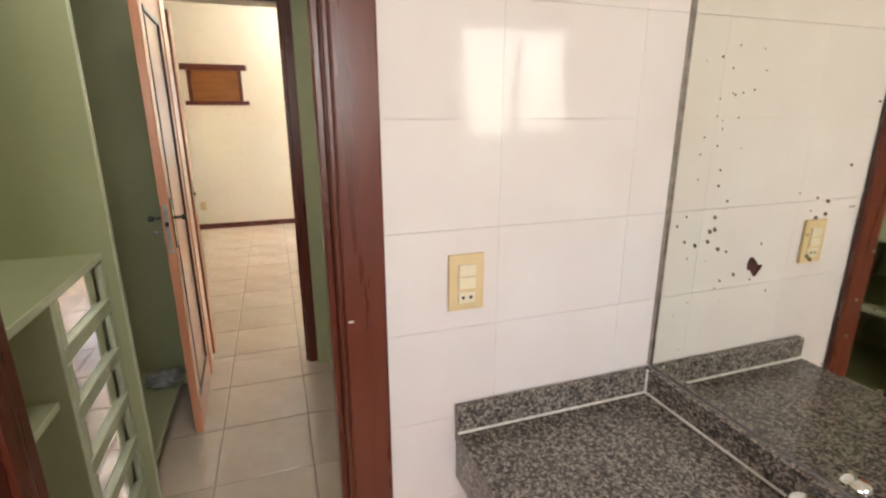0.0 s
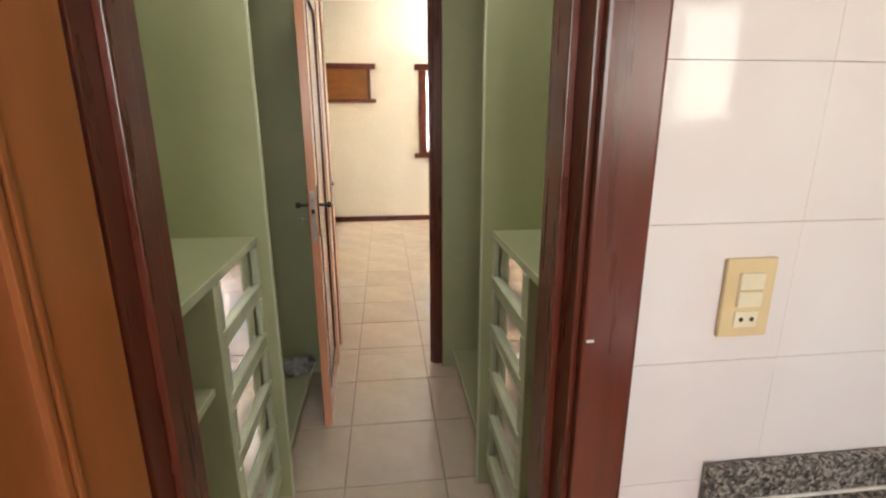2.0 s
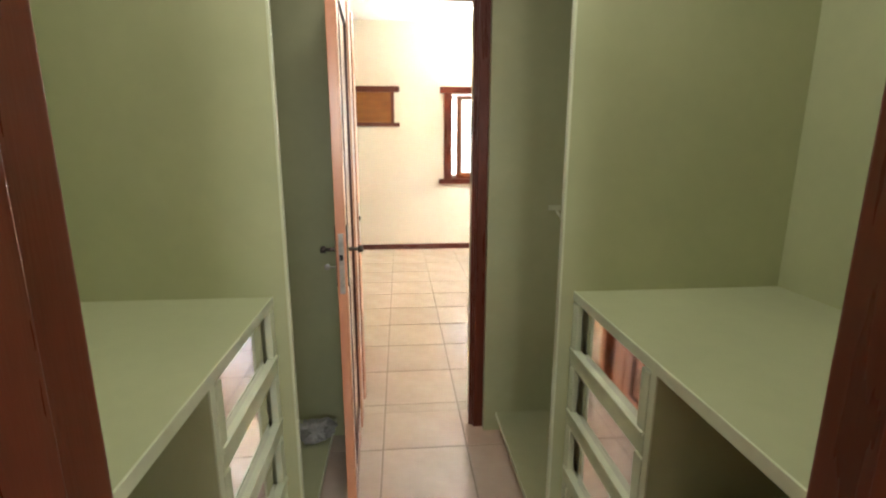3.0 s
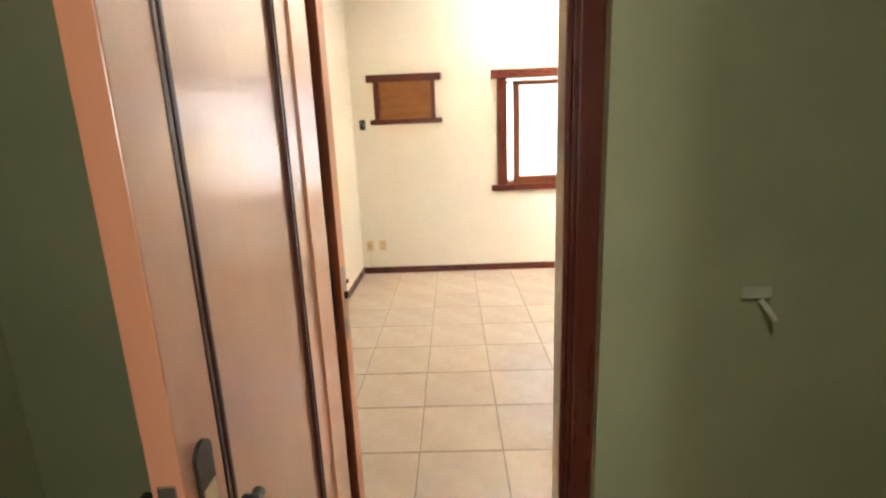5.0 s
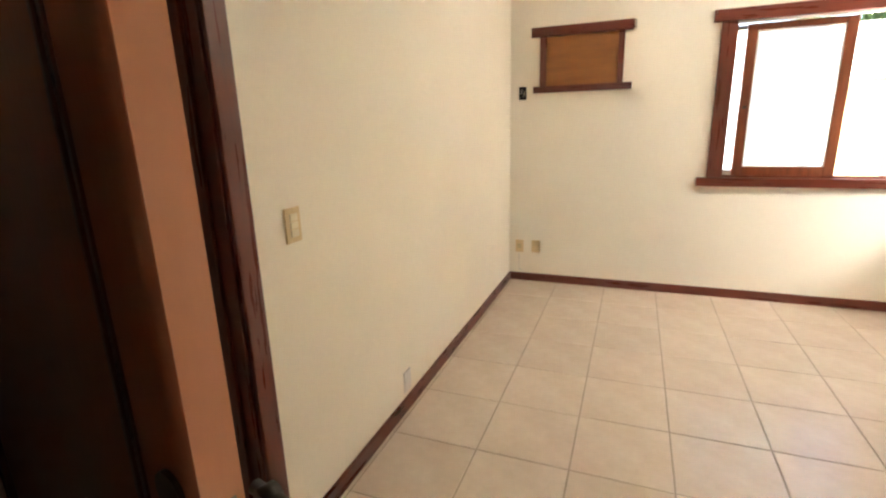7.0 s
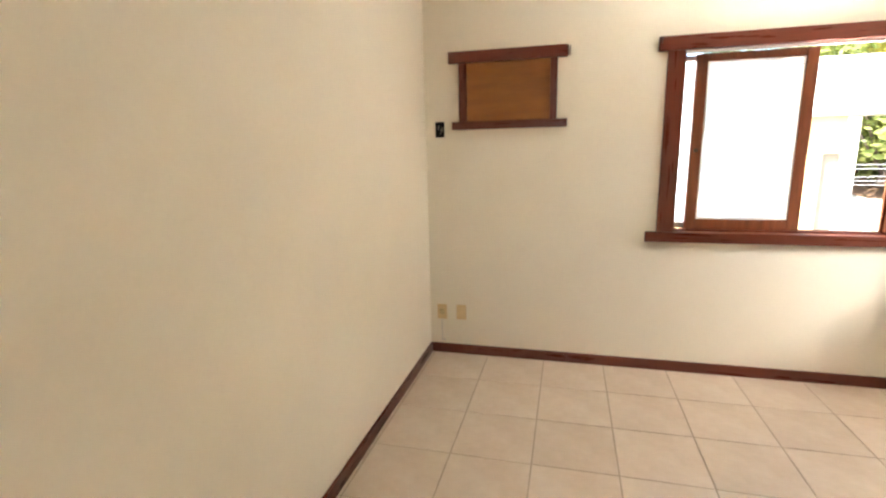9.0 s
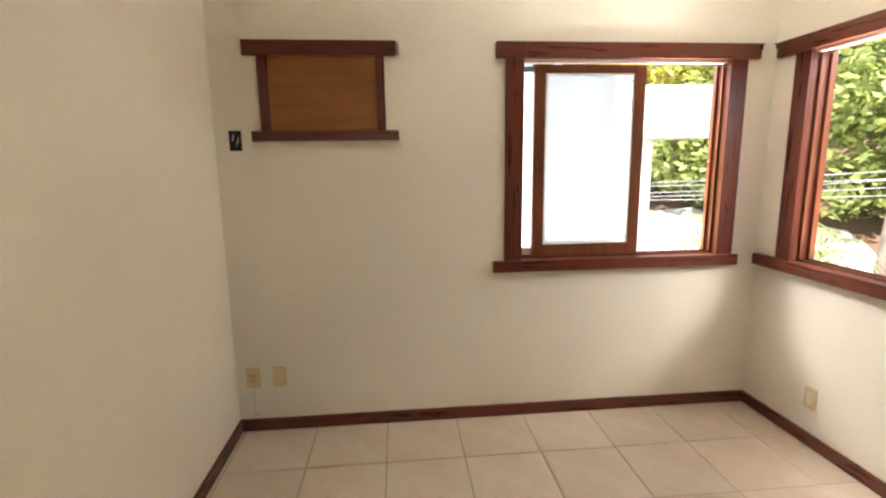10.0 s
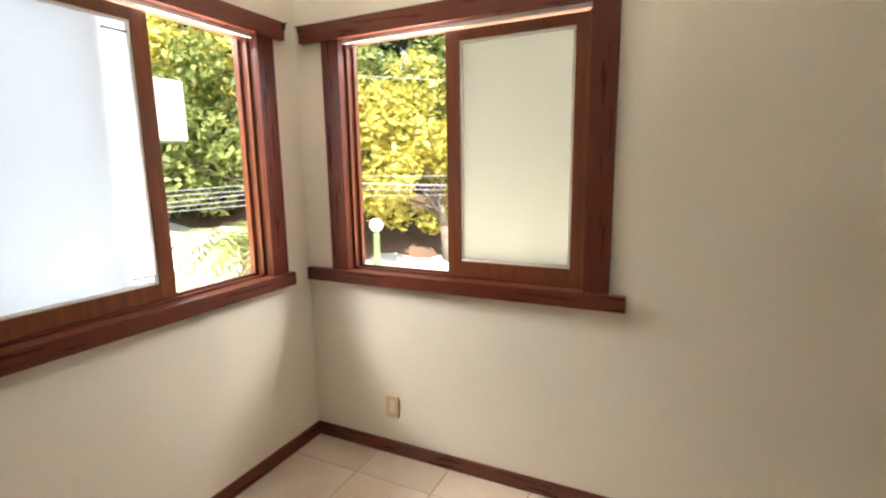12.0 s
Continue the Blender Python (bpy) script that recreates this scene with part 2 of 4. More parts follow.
def cylinder(bm, a, b, r0, r1=None, seg=16):
    a, b = Vector(a), Vector(b)
    d = b - a
    m = Matrix.Translation((a + b) / 2) @ d.to_track_quat("Z", "Y").to_matrix().to_4x4()
    bmesh.ops.create_cone(bm, cap_ends=True, segments=seg, radius1=r0, radius2=r0 if r1 is None else r1,
                          depth=d.length, matrix=m)
    return bm


def mesh_of(name, bm, mat, smooth=False):
    me = bpy.data.meshes.new(name)
    bmesh.ops.recalc_face_normals(bm, faces=bm.faces)
    bm.to_mesh(me)
    bm.free()
    me.materials.append(mat)
    if smooth:
        for p in me.polygons:
            p.use_smooth = True
    return me


def part(name, bm, mat, parent, label="", smooth=False):
    ob = new(name, mesh_of(name, bm, mat, smooth))
    ob.parent = parent
    if label:
        ob["label"] = label
    return ob


def thing(name, m, label, category, group="", kind=""):
    ob = new(name)
    ob.empty_display_size = 0.1
    ob.matrix_world = m
    return tagged(ob, label, category, group, kind)


def single(name, bm, mat, label, category, kind="", smooth=False, group=""):
    return tagged(new(name, mesh_of(name, bm, mat, smooth)), label, category, group, kind)


def structure(name, bm, mat, label, category="wall"):
    return single(name, bm, mat, label, category, kind="structure")


# ---- plan ----
XL, XR, YF = -0.850, 2.262, 6.905      # bedroom walls
YC0, YC1 = 2.575, 2.725                # wall between closet and bedroom
YB0, YB1 = 0.478, 0.625                # wall between bathroom and closet
TOP = 2.95                             # bedroom ceiling
LOW = 2.6                              # closet and bathroom ceiling
XM = 1.176                             # mirror wall
CL, CR = -0.82, 1.19                   # closet side walls
W1 = (0.80, 1.985, 0.965, 2.075)       # far window opening: x0, x1, z0, z1
W2 = (5.475, 6.635, 0.965, 2.075)      # side window opening: y0, y1, z0, z1
DOOR = 2.1
AX0, AX1 = -0.165, 0.456               # closet door opening
CX0, CX1 = -0.112, 0.448               # bathroom door opening
EY0, EY1 = 3.0, 3.63                  # entry door opening

# ---- structure ----
structure("wall_north", boxes((XL - 0.15, YF, -0.2, W1[0] - 0.02, YF + 0.13, TOP), (W1[1] + 0.02, YF, -0.2, XR + 0.13, YF + 0.13, TOP),
          (W1[0] - 0.02, YF, -0.2, W1[1] + 0.02, YF + 0.13, W1[2] - 0.02), (W1[0] - 0.02, YF, W1[3] + 0.02, W1[1] + 0.02, YF + 0.13, TOP)),
          M_WALL, "cream painted bedroom wall with a sliding window")
structure("wall_east", boxes((XR, YC1, -0.2, XR + 0.13, W2[0] - 0.02, TOP), (XR, W2[1] + 0.02, -0.2, XR + 0.13, YF, TOP),
          (XR, W2[0] - 0.02, -0.2, XR + 0.13, W2[1] + 0.02, W2[2] - 0.02), (XR, W2[0] - 0.02, W2[3] + 0.02, XR + 0.13, W2[1] + 0.02, TOP)),
          M_WALL, "cream painted bedroom wall with a window by the corner")
structure("wall_west", boxes((XL - 0.15, YC1, -0.2, XL, EY0 - 0.03, TOP), (XL - 0.15, EY1 + 0.03, -0.2, XL, YF, TOP),
          (XL - 0.15, EY0 - 0.03, DOOR + 0.03, XL, EY1 + 0.03, TOP)), M_WALL, "cream painted bedroom wall with the entry doorway")
structure("wall_south", boxes((XL - 0.15, YC0, -0.2, AX0 - 0.035, YC1, TOP), (AX1 + 0.035, YC0, -0.2, XR + 0.13, YC1, TOP),
          (AX0 - 0.035, YC0, DOOR + 0.03, AX1 + 0.035, YC1, TOP)), M_WALL, "cream painted wall between closet and bedroom")
structure("wall_closet_bath", boxes((CL - 0.15, YB0 + 0.008, -0.2, CX0 - 0.035, YB1, LOW), (CX1 + 0.035, YB0 + 0.008, -0.2, CR + 0.15, YB1, LOW),
          (CX0 - 0.035, YB0 + 0.008, DOOR + 0.03, CX1 + 0.035, YB1, LOW)), M_WGROUT, "wall between bathroom and closet")
structure("wall_closet_west", boxes((CL - 0.15, YB1, -0.2, CL, YC0, LOW)), M_GREEN, "green painted closet wall")
structure("wall_closet_east", boxes((CR, YB1, -0.2, CR + 0.15, YC0, LOW)), M_GREEN, "green painted closet wall")
structure("wall_mirror_side", boxes((XM + 0.012, -2.1, -0.2, XM + 0.16, YB0 + 0.008, LOW)), M_WTILE, "white tiled bathroom wall behind the mirror")
structure("wall_bath_west", boxes((-1.25, -2.1, -0.2, -1.1, YB0 + 0.008, LOW)), M_WTILE, "white tiled bathroom wall")
structure("wall_bath_south", boxes((-1.25, -2.1, -0.2, -0.15, -1.95, LOW), (0.75, -2.1, -0.2, XM + 0.16, -1.95, LOW),
          (-0.15, -2.1, -0.2, 0.75, -1.95, 1.35), (-0.15, -2.1, 2.15, 0.75, -1.95, LOW)), M_WTILE, "white tiled bathroom wall with a window")
structure("ceiling_bedroom", boxes((XL - 0.15, YC0, TOP, XR + 0.13, YF + 0.13, TOP + 0.12)), M_CEIL, "white painted bedroom ceiling", "ceiling")
structure("ceiling_closet", boxes((-1.25, -2.1, LOW, XM + 0.16, YC0, LOW + 0.12)), M_CEIL, "white painted ceiling over closet and bathroom", "ceiling")
# hall beyond the entry door, its dimness put into the wall colour
structure("wall_hall_north", boxes((-3.2, 5.4, -0.2, XL - 0.15, 5.55, TOP)), M_HALL, "hall wall with the dimness put into its paint")
structure("wall_hall_west", boxes((-3.2, 1.6, -0.2, -3.05, 5.4, TOP)), M_HALL, "hall wall with the dimness put into its paint")
structure("wall_hall_south", boxes((-3.2, 1.45, -0.2, XL - 0.15, 1.6, TOP)), M_HALL, "hall wall with the dimness put into its paint")
structure("ceiling_hall", boxes((-3.2, 1.45, TOP, XL - 0.15, 5.55, TOP + 0.12)), M_CEIL, "hall ceiling", "ceiling")
structure("wall_hall_closet_side", boxes((-0.99, 1.6, -0.2, CL - 0.152, YC0, TOP)), M_HALL, "hall wall behind the closet with the dimness put into its paint")

# ---- floors ----
floor_bed = structure("floor_bedroom", boxes((XL, YC1, -0.2, XR, YF, -0.0035)), M_GROUT, "bedroom floor of square beige tiles", "floor")
floor_closet = structure("floor_closet", boxes((CL, YB0 + 0.008, -0.2, CR, YC1, -0.0035)), M_GROUT, "closet floor of square beige tiles", "floor")
floor_bath = structure("floor_bath", boxes((-1.1, -1.95, -0.2, XM + 0.01, YB0 + 0.008, -0.0035)), M_GROUT, "bathroom floor of square beige tiles", "floor")
floor_hall = structure("floor_hall", boxes((-3.05, 1.6, -0.2, XL, 5.4, -0.0035)), M_TILE, "hall floor", "floor")

# ---- baseboards ----


def baseboard(name, x0, y0, x1, y1):
    bm = boxes((min(x0, x1), min(y0, y1), 0.0, max(x0, x1), max(y0, y1), 0.072), bevel=0.004)
    structure(name, bm, M_FRAMEH, "dark red wooden baseboard along the wall", "baseboard")


baseboard("baseboard_north", XL, YF - 0.016, XR, YF)
baseboard("baseboard_east", XR - 0.016, YC1, XR, YF - 0.017)
baseboard("baseboard_west", XL, EY1 + 0.10, XL + 0.016, YF - 0.017)
baseboard("baseboard_south", AX1 + 0.10, YC1, XR - 0.017, YC1 + 0.016)

# ---- door frames ----


def door_frame(name, m, width, depth, near_casing, far_casing, label, reach=0.085):
    """Local x across the opening from 0 to width, local y through the wall from 0 to depth."""
    f = thing(name, m, label, "door frame", kind="structure")
    part("jamb", boxes((-0.033, 0, 0, 0, depth, DOOR), bevel=0.003), M_FRAME, f)
    part("jamb", boxes((width, 0, 0, width + 0.033, depth, DOOR), bevel=0.003), M_FRAME, f)
    part("head", boxes((-0.033, 0, DOOR, width + 0.033, depth, DOOR + 0.03), bevel=0.003), M_FRAMEH, f)
    s0, s1 = depth * 0.30, depth * 0.62
    for x0, x1 in ((0, 0.012), (width - 0.012, width)):
        part("door_stop", boxes((x0, s0, 0, x1, s1, DOOR), bevel=0.002), M_FRAME, f)
    for on, y0, y1 in ((near_casing, -0.016, 0.0), (far_casing, depth, depth + 0.016)):
        if on:
            for x0, x1 in ((-reach, -0.008), (width + 0.008, width + reach)):
                part("casing", boxes((x0, y0, 0, x1, y1, DOOR + 0.09), bevel=0.005), M_FRAME, f)
            part("casing", boxes((-0.008, y0, DOOR + 0.01, width + 0.008, y1, DOOR + 0.09), bevel=0.005), M_FRAMEH, f)
    return f


door_frame("door_frame_1", pose(CX0, YB0 - 0.004, 0), CX1 - CX0, YB1 - YB0 + 0.008, True, False,
           "dark red varnished wooden frame of the bathroom doorway")
door_frame("door_frame_2", pose(AX0, YC0 - 0.004, 0), AX1 - AX0, 0.024, True, False,
           "dark varnished wooden frame of the closet doorway", reach=0.080)
# lining takes the same colour with the sheen painted in
structure("door_lining", boxes((AX0 - 0.035, YC0 + 0.0205, 0, AX0 - 0.001, YC1 + 0.004, DOOR + 0.03), (AX0, 2.6055, 0, -0.112, YC1 + 0.004, DOOR - 0.002)), M_LEAF_LIT, "orange-brown wooden lining of the closet doorway", "door lining")
structure("wall_return", boxes((AX1 + 0.001, YC0 + 0.0205, 0, AX1 + 0.035, YC1 - 0.004, DOOR + 0.03),
          (AX0 - 0.003, YC0 + 0.0205, DOOR - 0.003, AX1 + 0.003, YC1, DOOR + 0.03)), M_WALL, "cream painted return of the closet doorway")
door_frame("door_frame_3", pose(XL + 0.004, EY0, 0, 0, 0, 90), EY1 - EY0, 0.158, True, True,
           "dark red varnished wooden frame of the bedroom entry")


def door_leaf(name, m, width, label, face, lever=True, key=False, edge=None, trim=None):
    """Local x from the hinge (0) to the latch (width), local y the thickness, from 0 to 0.035."""
    d = thing(name, m, label, "door", kind="structure")
    h, t, st = 2.08, 0.035, 0.09
    part("stile", boxes((0, 0, 0.012, st, t, h), bevel=0.002), face, d)
    part("stile", boxes((width - st, 0, 0.012, width, t, h), bevel=0.002), face, d)
    part("rail", boxes((st, 0, 0.012, width - st, t, 0.16), bevel=0.002), face, d)
    part("rail", boxes((st, 0, h - 0.12, width - st, t, h), bevel=0.002), face, d)
    part("panel", boxes((st, 0.007, 0.16, width - st, t - 0.007, h - 0.12)), face, d)
    for y0, y1 in ((-0.003, 0.012), (t - 0.012, t + 0.003)):
        for x0 in (st, width - st - 0.020):
            bm = boxes((x0, y0, 0.16, x0 + 0.007, y1, h - 0.12), (x0 + 0.012, y0 + 0.001, 0.16, x0 + 0.020, y1 - 0.001, h - 0.12), bevel=0.0015)
            box(bm, x0 + 0.006, y0 + 0.005, 0.16, x0 + 0.013, y1 - 0.005, h - 0.12)
            part("moulding", bm, trim or M_MOULD, d, "grooved moulding")
        for z0 in (0.16, h - 0.14):
            part("moulding", boxes((st + 0.02, y0, z0, width - st - 0.02, y1, z0 + 0.018), bevel=0.002), trim or M_MOULD, d)
    # thin strip that paints the window-lit latch edge in a paler colour
    if edge:
        part("edge_strip", boxes((width, 0.0, 0.012, width + 0.0012, t, h)), edge, d, "wooden door edge with window light put into its colour")
    part("latch_plate", boxes((width - 0.001, 0.008, 0.93, width + 0.0028, 0.027, 1.15), bevel=0.0004), M_STEEL, d, "worn steel lock plate")
    part("latch_bolt", boxes((width, 0.011, 1.055, width + 0.009, 0.024, 1.075), bevel=0.001), M_BLACK, d)
    if lever:
        for side, y in ((-1, 0.0), (1, t)):
            bm = bmesh.new()
            cx = width - 0.042
            box(bm, cx - 0.019, min(y, y + side * 0.005), 0.965, cx + 0.019, max(y, y + side * 0.005), 1.155, bevel=0.002)
            for z in (0.965, 1.155):
                cylinder(bm, (cx, y, z), (cx, y + side * 0.005, z), 0.019, seg=20)
            plate = part("escutcheon", bm, M_IRON, d, "dark bronze lock plate")
            part("inlay", boxes((cx - 0.014, min(y + side * 0.004, y + side * 0.0065), 0.978, cx + 0.014, max(y + side * 0.004, y + side * 0.0065), 1.118)), M_BRASS, plate)
            bm = bmesh.new()
            cylinder(bm, (cx, y, 1.085), (cx, y + side * 0.045, 1.085), 0.008, 0.006)
            cylinder(bm, (cx, y + side * 0.040, 1.085), (cx, y + side * 0.058, 1.085), 0.014, 0.012)
            cylinder(bm, (cx - 0.024, y + side * 0.050, 1.085), (cx + 0.024, y + side * 0.050, 1.085), 0.008, 0.007)
            part("knob", bm, M_IRON, d, "dark bronze turn knob", smooth=True)
            if key and side == -1:
                bm = bmesh.new()
                cylinder(bm, (cx, y, 1.02), (cx, y - 0.03, 1.02), 0.003, seg=8)
                bmesh.ops.create_uvsphere(bm, u_segments=12, v_segments=8, radius=0.011,
                                          matrix=Matrix.Translation((cx, y - 0.038, 1.02)) @ Matrix.Diagonal((0.3, 1, 1, 1)))
                part("key", bm, M_STEEL, d, "small steel key in the lock")
    for z in (0.25, 1.05, 1.85):
        bm = bmesh.new()
        cylinder(bm, (-0.004, 0.0, z - 0.045), (-0.004, 0.0, z + 0.045), 0.006)
        part("hinge", bm, M_IRON, d)
    return d


def leaf_pose(hinge, latch):
    a = math.degrees(math.atan2(latch[1] - hinge[1], latch[0] - hinge[0]))
    return pose(hinge[0], hinge[1], 0, 0, 0, a), math.dist(hinge, latch)


# closet door leaf, its window sheen painted into the veneer colour
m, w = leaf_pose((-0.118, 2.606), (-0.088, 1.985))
door_leaf("door_1", m @ pose(0, -0.035, 0), w, "open orange-brown wooden door between closet and bedroom", M_LEAF_LIT, key=True)
# entry door: shade painted into its faces, window light into its edge
m, w = leaf_pose((XL + 0.012, 3.02), (-0.120, 2.862))
door_leaf("door_2", m, w, "open red wooden bedroom entry door with shade put into its colour", M_LEAF_SHADED, edge=M_LEAF_LIT)
m, w = leaf_pose((-0.112, 0.455), (-0.215, -0.095))
door_leaf("door_3", m @ pose(0, -0.03, 0), w, "open orange wooden bathroom door", M_LEAF, lever=True, trim=M_LEAF)


# ---- windows ----


def window(name, m, width, z0, z1, sash0, sash1, frost, head_over, sill_over, label, bar=None):
    """Local x along the wall from 0 to width, local y outwards from the wall's face, world heights."""
    w = thing(name, m, label, "window", kind="structure")
    tr = 0.10
    # trim on the room side
    part("head_trim", boxes((-head_over[0], -0.034, z1, width + head_over[1], 0, z1 + 0.083), bevel=0.004), M_FRAMEH, w)
    part("sill_trim", boxes((-sill_over[0], -0.038, z0 - 0.065, width + sill_over[1], 0, z0), bevel=0.004), M_FRAMEH, w)
    part("side_trim", boxes((-tr, -0.022, z0, 0.0, 0, z1), bevel=0.003), M_FRAME, w)
    part("side_trim", boxes((width, -0.022, z0, width + tr, 0, z1), bevel=0.003), M_FRAME, w)
    # lining of the opening with its tracks
    part("lining", boxes((-0.02, 0, z0, 0.0, 0.13, z1)), M_SASH, w)
    part("lining", boxes((width, 0, z0, width + 0.02, 0.13, z1)), M_SASH, w)
    part("lining", boxes((-0.02, 0, z1, width + 0.02, 0.13, z1 + 0.02)), M_SASH, w)
    part("lining", boxes((-0.02, 0, z0 - 0.02, width + 0.02, 0.15, z0)), M_SASH, w)
    for y in (0.028, 0.084):
        part("track", boxes((0, y, z0, width, y + 0.012, z0 + 0.012), bevel=0.002), M_FRAMEH, w)
        for x0, x1 in ((0, 0.014), (width - 0.014, width)):
            part("guide", boxes((x0, y, z0 + 0.012, x1, y + 0.014, z1 - 0.018), bevel=0.003), M_SASH, w)
    part("top_track", boxes((0.0, 0.004, z1 - 0.018, width, 0.022, z1 - 0.001), bevel=0.002), M_WHITE, w, "white plastic top track")
    # the sash
    a, b, y0, y1 = sash0, sash1, 0.044, 0.082
    st, bt, tp = 0.066, 0.066, 0.045
    s = part("sash", boxes((a, y0, z0 + 0.012, a + st, y1, z1 - 0.02), (b - st, y0, z0 + 0.012, b, y1, z1 - 0.02),
                           (a + st, y0, z0 + 0.012, b - st, y1, z0 + 0.012 + bt), (a + st, y0, z1 - 0.02 - tp, b - st, y1, z1 - 0.02), bevel=0.003),
             M_SASH, w, "red-brown wooden sash")
    part("pane", boxes((a + st - 0.004, y0 + 0.016, z0 + 0.074, b - st + 0.004, y0 + 0.022, z1 - 0.061)), frost, s, "frosted glass pane")
    bead = 0.010
    part("glazing_bead", boxes((a + st, y0 + 0.004, z0 + 0.078, a + st + bead, y0 + 0.016, z1 - 0.065),
                               (b - st - bead, y0 + 0.004, z0 + 0.078, b - st, y0 + 0.016, z1 - 0.065),
                               (a + st + bead, y0 + 0.004, z0 + 0.078, b - st - bead, y0 + 0.016, z0 + 0.088),
                               (a + st + bead, y0 + 0.004, z1 - 0.075, b - st - bead, y0 + 0.016, z1 - 0.065)), M_WHITE, s)
    bm = bmesh.new()
    kx = a + st * 0.5 if bar is not None else b + 0.02
    cylinder(bm, (kx, y0 + 0.002, 1.48), (kx, y0 - 0.006, 1.48), 0.012)
    part("finger_pull", bm, M_IRON, s, smooth=True)
    if bar is not None:
        o = part("outer_sash", boxes((bar - 0.05, 0.098, z0 + 0.012, bar, 0.126, z1 - 0.02), (0.015, 0.098, z0 + 0.012, bar - 0.05, 0.126, z0 + 0.05),
                                     (0.015, 0.098, z1 - 0.05, bar - 0.05, 0.126, z1 - 0.02), bevel=0.003), M_WIRE, w, "outer sash slid behind the inner one")
        part("pane", boxes((0.014, 0.108, z0 + 0.046, bar - 0.046, 0.113, z1 - 0.046)), frost, o)
        for z in (z0 + 0.11, z1 - 0.11):
            part("bracket", boxes((bar - 0.01, y0 + 0.006, z, bar + 0.075, y0 + 0.0155, z + 0.006)), M_IRON, w)
    for x in (-head_over[0] + 0.01, width + head_over[1] - 0.014):
        bm = boxes((x, -0.05, z1 + 0.045, x + 0.006, -0.034, z1 + 0.075))
        cylinder(bm, (x + 0.003, -0.045, z1 + 0.072), (x + 0.003, -0.062, z1 + 0.072), 0.004, seg=8)
        part("curtain_hook", bm, M_IRON, w, "small dark curtain hook")
    return w


window("window_1", pose(W1[0], YF, 0), W1[1] - W1[0], W1[2], W1[3], 0.075, 0.725, M_FROST, (0.155, 0.165), (0.168, 0.131),
       "dark red wooden sliding window with one frosted sash, half open", bar=0.575)
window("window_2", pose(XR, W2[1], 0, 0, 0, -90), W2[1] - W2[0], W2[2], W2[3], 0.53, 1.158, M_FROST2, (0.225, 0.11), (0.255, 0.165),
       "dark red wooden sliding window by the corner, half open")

# bathroom window
bw = thing("window_3", pose(-0.15, -1.95, 1.35), "small wooden bathroom window", "window", kind="structure")
for x in (0.0, 0.42, 0.84):
    part("mullion", boxes((x, -0.06, 0, x + 0.06, -0.02, 0.8), bevel=0.003), M_FRAME, bw)
for z in (0.0, 0.74):
    part("frame_rail", boxes((0.06, -0.06, z, 0.84, -0.02, z + 0.06), bevel=0.003), M_FRAMEH, bw)

# ---- plywood cover of the air conditioner opening ----
ac = thing("air_conditioner_cover", pose(-0.28, YF, 1.65), "orange plywood cover in a dark red wooden frame on the wall", "wall cover")
part("panel", boxes((-0.275, -0.012, 0.03, 0.290, -0.001, 0.45)), M_PLY, ac, "orange-brown plywood panel")
part("batten", boxes((-0.27, -0.016, 0.058, 0.285, -0.012, 0.066), bevel=0.001), M_PLY, ac)
part("top_trim", boxes((-0.392, -0.03, 0.432, 0.388, -0.001, 0.506), bevel=0.003), M_FRAMEH, ac)
part("bottom_trim", boxes((-0.372, -0.03, 0.0, 0.396, -0.001, 0.052), bevel=0.003), M_FRAMEH, ac)
part("side_trim", boxes((-0.322, -0.024, 0.052, -0.270, -0.001, 0.432), bevel=0.003), M_FRAME, ac)
part("side_trim", boxes((0.284, -0.024, 0.052, 0.328, -0.001, 0.432), bevel=0.003), M_FRAME, ac)
part("hook", boxes((0.388, -0.034, 0.44, 0.394, -0.02, 0.50), (0.400, -0.02, 0.44, 0.405, -0.001, 0.50)), M_IRON, ac, "small dark metal hook")

# open wall box
wb = thing("wall_box", pose(-0.744, YF, 1.655), "open black electrical box with loose wires in the wall", "electrical box")
part("rim", boxes((-0.031, -0.004, -0.052, 0.031, -0.001, -0.044), (-0.031, -0.004, 0.044, 0.031, -0.001, 0.052),
                  (-0.031, -0.004, -0.044, -0.024, -0.001, 0.044), (0.024, -0.004, -0.044, 0.031, -0.001, 0.044)), M_BLACK, wb)
part("box", boxes((-0.024, -0.002, -0.044, 0.024, -0.001, 0.044)), M_BLACK, wb)
for k, (x, z) in enumerate(((-0.012, 0.02), (0.004, -0.012), (0.012, 0.006))):
    bm = bmesh.new()
    cylinder(bm, (x, -0.003, z - 0.02), (x + 0.008, -0.014, z + 0.012), 0.0022, seg=8)
    part("loose_wire", bm, (M_WHITE, M_STEEL, M_KEY)[k], wb)


def wall_plate(name, m, label, keys=0, holes=False, w=0.074, h=0.115, mat=None):
    """Local x along the wall, y into the wall, z up, from the plate's middle."""
    p = thing(name, m, label, "switch" if keys else "socket", group="switch and socket plates")
    part("plate", boxes((-w / 2, -0.009, -h / 2, w / 2, -0.001, h / 2), bevel=0.003), mat or M_PLATE, p, "yellowed plastic plate")
    for k in range(keys):
        z = 0.026 - k * 0.026
        part("rocker", boxes((-0.018, -0.014, z - 0.0115, 0.018, -0.008, z + 0.0115), bevel=0.002), M_KEY, p, "ivory rocker")
    if holes:
        part("insert", boxes((-0.018, -0.012, -0.042, 0.018, -0.008, -0.018), bevel=0.002), M_KEY, p)
        for x in (-0.008, 0.008):
            bm = bmesh.new()
            cylinder(bm, (x, -0.0125, -0.030), (x, -0.0105, -0.030), 0.0035, seg=10)
            part("pin_hole", bm, M_BLACK, p)
    return p


